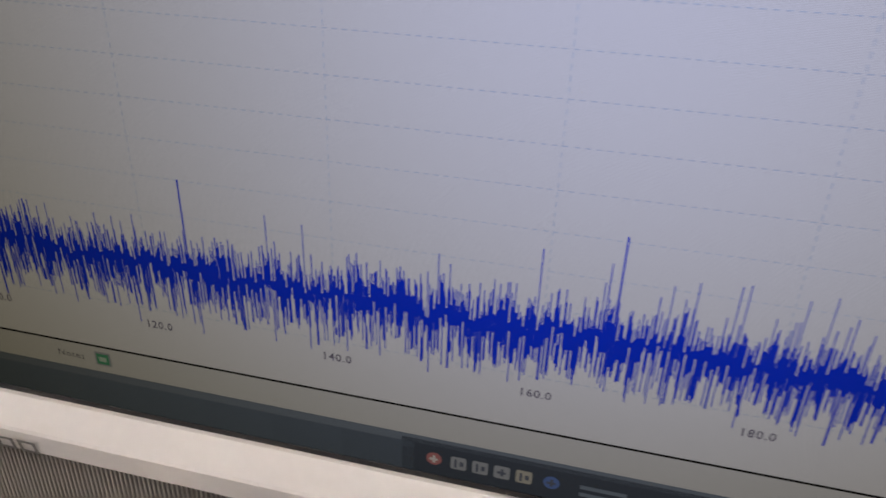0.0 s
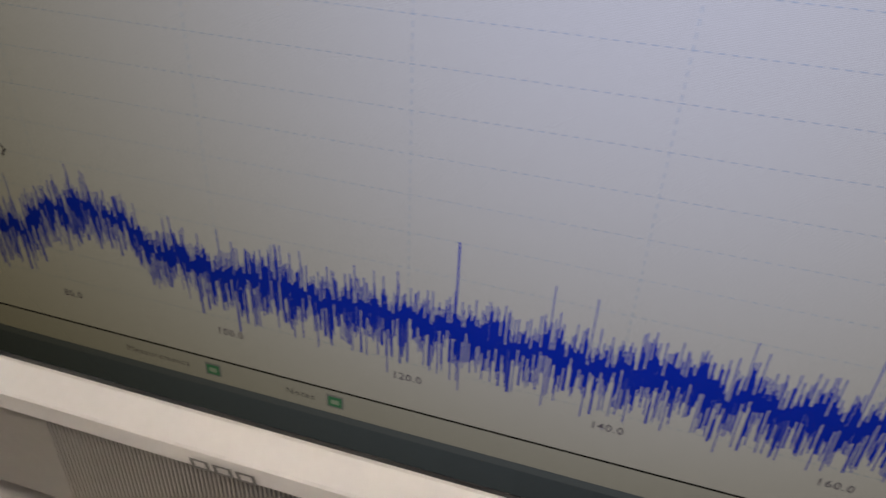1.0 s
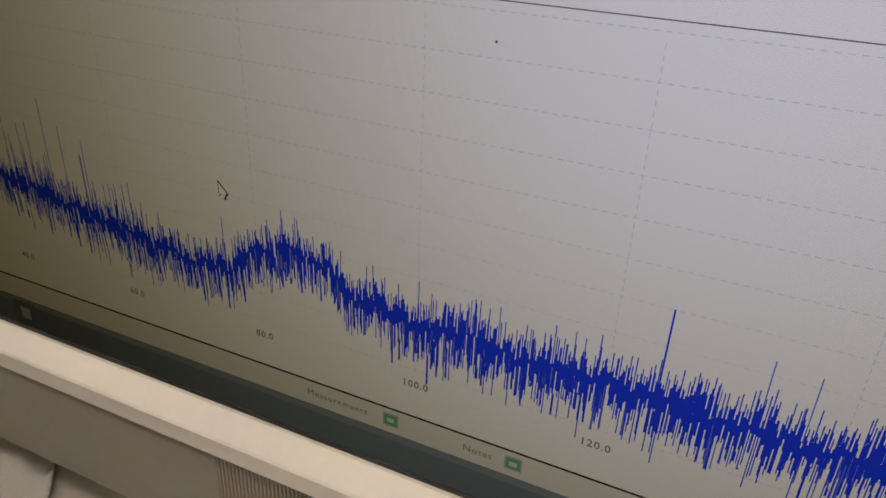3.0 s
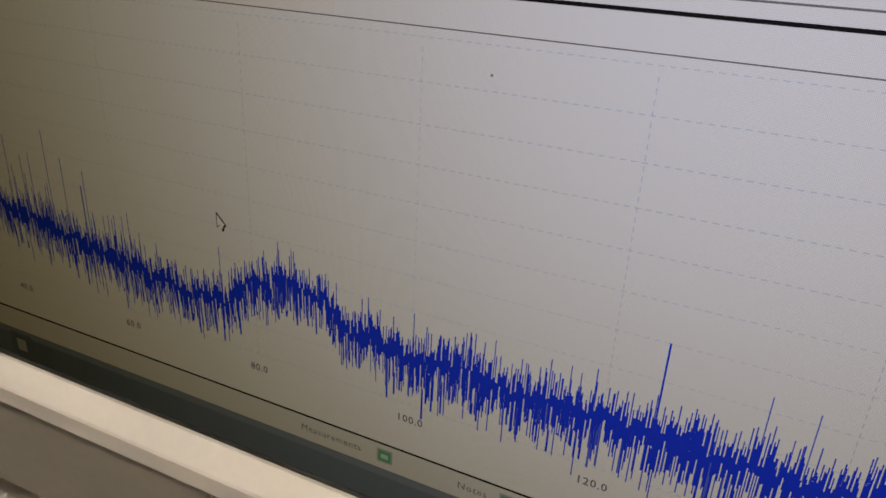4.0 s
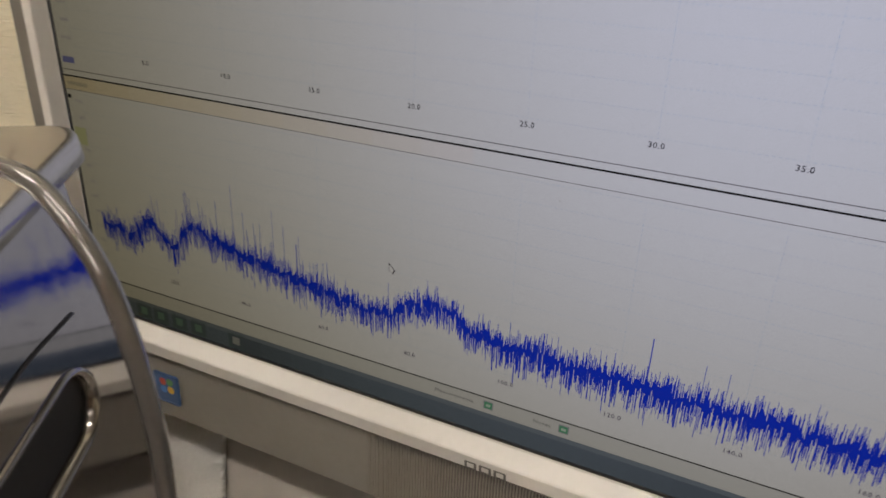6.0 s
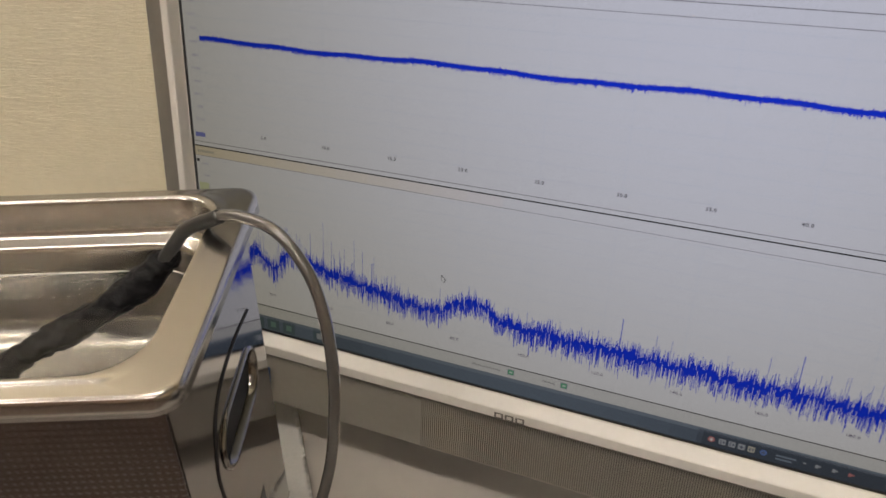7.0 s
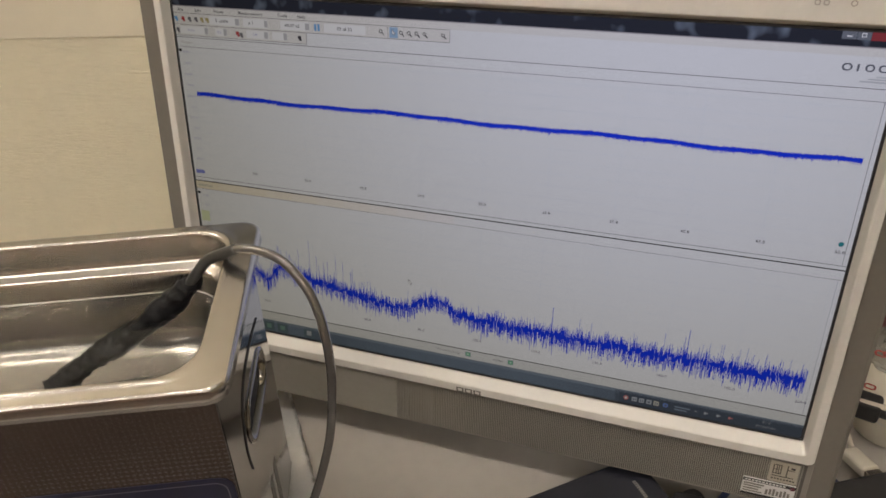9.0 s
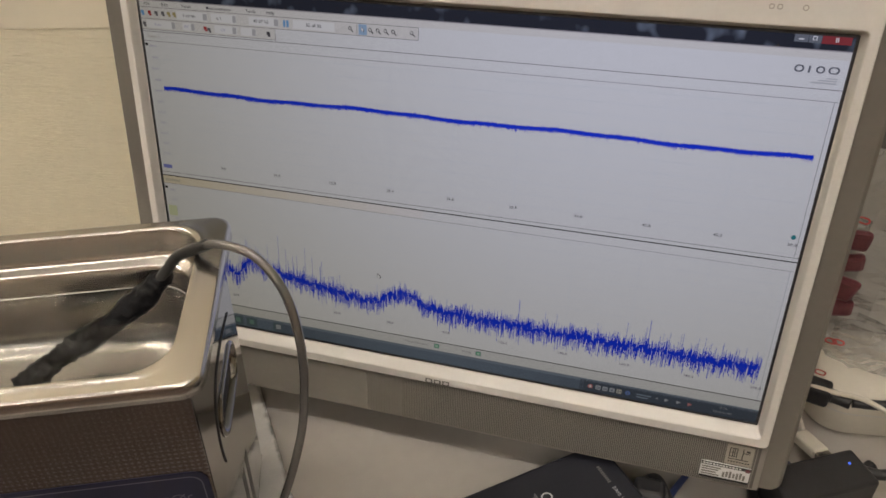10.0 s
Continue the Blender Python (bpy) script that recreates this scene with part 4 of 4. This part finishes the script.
part("case", cuboid((0, -0.200, 0.002), (0.138, 0, 0.0285), 0.0035, 3), CASE, scope)
part("seam", cuboid((-0.0004, -0.1965, 0.0140), (0.1384, 0.0004, 0.0150)), DARK, scope)
top = 0.02865


def flat_ring(name, x, y, rx, ry, w, material, parent):
    """A flat ring lying on the case."""
    rings = [[(x + (rx - d) * math.cos(a * math.pi / 12), y + (ry - d) * math.sin(a * math.pi / 12), top) for a in range(24)] for d in (0, w)]
    return part(name, loft(rings, False), material, parent)


def flat_bars(name, boxes, material, parent, label=""):
    b = bmesh.new()
    for x0, x1, y0, y1 in boxes:
        b.faces.new([b.verts.new(p) for p in ((x0, y0, top), (x1, y0, top), (x1, y1, top), (x0, y1, top))])
    return part(name, b, material, parent, label)


for y, ry in ((-0.0285, 0.0042), (-0.0440, 0.0040), (-0.0535, 0.0044)):
    flat_ring("emblem", 0.0705, y, 0.0045, ry, 0.0012, INK, scope)
flat_bars("emblem", [(0.0662, 0.0750, -0.0375, -0.0358)], INK, scope, "white emblem drawn as plain shapes")
flat_bars("emblem", [(0.0560 + 0.0012 * k, 0.0568 + 0.0012 * k, -0.0420 + 0.0020 * k, -0.0300 + 0.0014 * k) for k in range(7)], mat("grey_ink", (0.22, 0.22, 0.23), 0.5), scope, "grey striped swoosh")
flat_bars("printed_line", [(0.1199, 0.1226, -0.0226 - 0.0019 * k, -0.0212 - 0.0019 * k) for k in range(9)], MARK, scope, "row of small pale print")
series = words("2000 Series", 0.0030)
series.transform(Matrix.Translation((0.1213, -0.0530, top)) @ Matrix.Rotation(radians(-90), 4, "Z") @ Matrix.Rotation(radians(-90), 4, "X"))
series.materials.append(INK)
new("printed_word", series).parent = scope
flat_ring("small_sign", 0.0152, -0.0150, 0.0022, 0.0022, 0.0005, INK, scope)
flat_bars("small_sign", [(0.0148, 0.0154, -0.0150, -0.0120), (0.0105, 0.0117, -0.0155, -0.0140), (0.0070, 0.0100, -0.0180, -0.0175), (0.0070, 0.0075, -0.0240, -0.0180)], INK, scope)
part("usb_socket", cuboid((0.136, -0.060, 0.006), (0.1440, -0.044, 0.018), 0.001), STEEL, scope)
lead = thing("signal_lead", pose(0, 0, 0), "black and blue leads lying under the screen", "cable")
part("black_lead", tube([(0.392, -0.020, 0.012), (0.405, -0.012, 0.016), (0.420, -0.035, 0.012), (0.445, -0.050, 0.006), (0.470, -0.035, 0.005), (0.480, 0.000, 0.005), (0.470, 0.040, 0.005)], 0.0042, 12, 10), BLACK, lead, "", True)
part("plug", cuboid((0.388, -0.036, 0.004), (0.412, -0.016, 0.024), 0.005, 3), BLACK, lead)
part("blue_lead", tube([(0.402, -0.046, 0.010), (0.412, -0.035, 0.009), (0.418, -0.015, 0.006), (0.430, 0.010, 0.004), (0.45, 0.05, 0.004)], 0.0028, 10, 10), mat("blue_lead", (0.03, 0.045, 0.13), 0.35), lead, "dark blue lead", True)

# ---- clutter beside the computer ----
adapter = thing("power_adapter", pose(0.527, 0.012, 0.0, 0, 0, 30), "black power adapter with a lit blue lamp on the desk", "power adapter")
part("case", cuboid((-0.042, -0.017, 0.0), (0.036, 0.017, 0.034), 0.003, 3), BLACK, adapter)
part("lamp", loft([[(0.024 + 0.0010 * math.cos(a * math.pi / 6), 0.004 + 0.0010 * math.sin(a * math.pi / 6), z) for a in range(12)] for z in (0.0335, 0.0346)], True), LED, adapter, "small lit blue lamp")
part("strain_relief", tube([(0.034, 0.002, 0.020), (0.041, 0.003, 0.021), (0.049, 0.005, 0.023)], 0.0048, 10, 5), BLACK, adapter, "", True)
part("cord", tube([(0.546, 0.036, 0.0225), (0.575, 0.030, 0.027), (0.605, 0.045, 0.040), (0.615, 0.070, 0.052), (0.596, 0.084, 0.055), (0.574, 0.083, 0.049), (0.552, 0.0825, 0.047)], 0.0043, 12, 10), BLACK, adapter, "thick black cord", True, adapter.matrix_basis.inverted())
mains = thing("mains_plug", pose(0.530, 0.088, 0.047, 0, 0, -14), "black moulded plug at the end of a thick cord", "plug")
part("body", cuboid((-0.022, -0.009, -0.009), (0.006, 0.009, 0.009), 0.003, 2), BLACK, mains)
part("collar", tube([(0.006, 0, 0), (0.012, 0, 0), (0.022, -0.001, 0)], 0.0058, 12, 4), BLACK, mains, "", True)

tray = thing("white_tray", pose(0.590, 0.135, 0, 0, 0, 8), "white rounded plastic case standing behind the cords", "plastic case")
part("body", loft([[(x, y, z) for x, y in rounded(-0.065 + i, 0.075 - i, -0.040 + i, 0.055 - i, 0.028, 8)] for i, z in ((0.004, 0.0), (0.0, 0.004), (0.0, 0.034), (0.003, 0.041), (0.008, 0.045), (0.016, 0.047))], True, True), WHITE, tray, "", True)
part("lid_groove", loft([[(x, y, z) for x, y in rounded(-0.0655, 0.0755, -0.0405, 0.0555, 0.028, 8)] for z in (0.026, 0.0275)], False), CREAM, tray)
usb = thing("white_connector", pose(0.527, 0.056, 0.0, 0, -14, -62), "small white plastic connector on a thin white cord", "connector")
part("shell", cuboid((-0.014, -0.0075, 0.010), (0.014, 0.0075, 0.019), 0.0025, 3), WHITE, usb)
part("tip", cuboid((0.014, -0.006, 0.0115), (0.020, 0.006, 0.0175), 0.0006), STEEL, usb)
cord = thing("white_cable", pose(0, 0, 0), "thin white cord looped behind the computer", "cable")
part("strand", tube([(0.520, 0.070, 0.018), (0.512, 0.082, 0.034), (0.514, 0.086, 0.052), (0.535, 0.082, 0.055), (0.565, 0.080, 0.052), (0.600, 0.062, 0.040), (0.640, 0.030, 0.010), (0.70, 0.0, 0.003)], 0.0022, 10, 10), CORD, cord, "", True)
part("strand", tube([(0.498, 0.060, 0.003), (0.505, 0.072, 0.012), (0.508, 0.080, 0.028), (0.500, 0.095, 0.040), (0.480, 0.110, 0.030)], 0.0024, 10, 10), CORD, cord, "", True)
blue_cord = thing("blue_cable", pose(0, 0, 0), "dark blue cord lying behind the adapter", "cable")
part("strand", tube([(0.478, 0.040, 0.003), (0.500, 0.038, 0.012), (0.518, 0.030, 0.008), (0.54, 0.045, 0.003)], 0.0030, 10, 10), mat("dark_blue_cord", (0.03, 0.04, 0.09), 0.4), blue_cord, "", True)

# clear bag with red print, leaning behind
bag = thing("plastic_bag", pose(0.566, 0.150, 0.047, 0, 0, -25), "crumpled clear plastic bag with red print and red packets", "plastic bag")


def crumple(w, h, d, seed, n=44, sides=52):
    """A stuffed film bag: a soft sack with sharp creases in its skin."""
    rings = []
    for k in range(n + 1):
        t = k / n
        ring_pts = []
        for c in range(sides):
            a = 2 * math.pi * c / sides
            x, y = math.cos(a), math.sin(a)
            fold = 1 + 0.20 * noise.noise((x * 1.6 + seed, y * 1.6, t * 4)) + 0.30 * (0.5 - abs(noise.noise((x * 3, y * 3 + seed, t * 7)))) + 0.16 * (0.4 - abs(noise.noise((x * 7 + 4, y * 7, t * 16 + seed))))
            wide = (0.72 + 0.33 * math.sin(math.pi * min(1, t * 0.9 + 0.1))) * fold
            ring_pts.append((w / 2 * x * wide, d / 2 * y * wide * (1 - 0.5 * t), h * t + 0.007 * noise.noise((x * 2, y * 2, t * 6 + seed))))
        rings.append(ring_pts)
    return loft(rings, True, True)


part("film", crumple(0.120, 0.185, 0.056, 3.0), FILM, bag, "glossy wrinkled clear film")
home = bag.matrix_basis.inverted()
for px, py, pz, ww, hh, rot in ((0.526, 0.130, 0.173, 0.024, 0.018, 4), (0.530, 0.134, 0.149, 0.021, 0.016, -8), (0.529, 0.128, 0.127, 0.022, 0.022, 16), (0.531, 0.130, 0.106, 0.024, 0.016, -5)):
    part("red_packet", cuboid((-ww / 2, -0.004, -hh / 2), (ww / 2, 0.004, hh / 2), 0.0035, 2), PACKET, bag, "dark red packet", at=home @ pose(px, py, pz, 6, rot, 5))
for px, pz in ((0.530, 0.083), (0.536, 0.083), (0.531, 0.047), (0.522, 0.201)):
    b = loft([[(x, 0, z) for x, z in rounded(-0.0048, 0.0048, -0.0030, 0.0030, 0.003, 5)], [(x, 0, z) for x, z in rounded(-0.0034, 0.0034, -0.0016, 0.0016, 0.0016, 5)]], False)
    part("red_print", b, PRINT, bag, "", at=home @ pose(px, 0.113, pz, 0, 10, -8))
# added box: supplies the dark grey area behind the bag
crate = thing("backing_box", pose(0.64, 0.255, 0, 0, 0, 15), "added dark grey box filling the dark area behind the bag", "file box")
part("body", cuboid((-0.13, -0.02, 0.0), (0.20, 0.10, 0.33), 0.004), BACKBOX, crate)
part("lid", cuboid((-0.133, -0.024, 0.330), (0.204, 0.104, 0.338), 0.002), BACKBOX, crate)
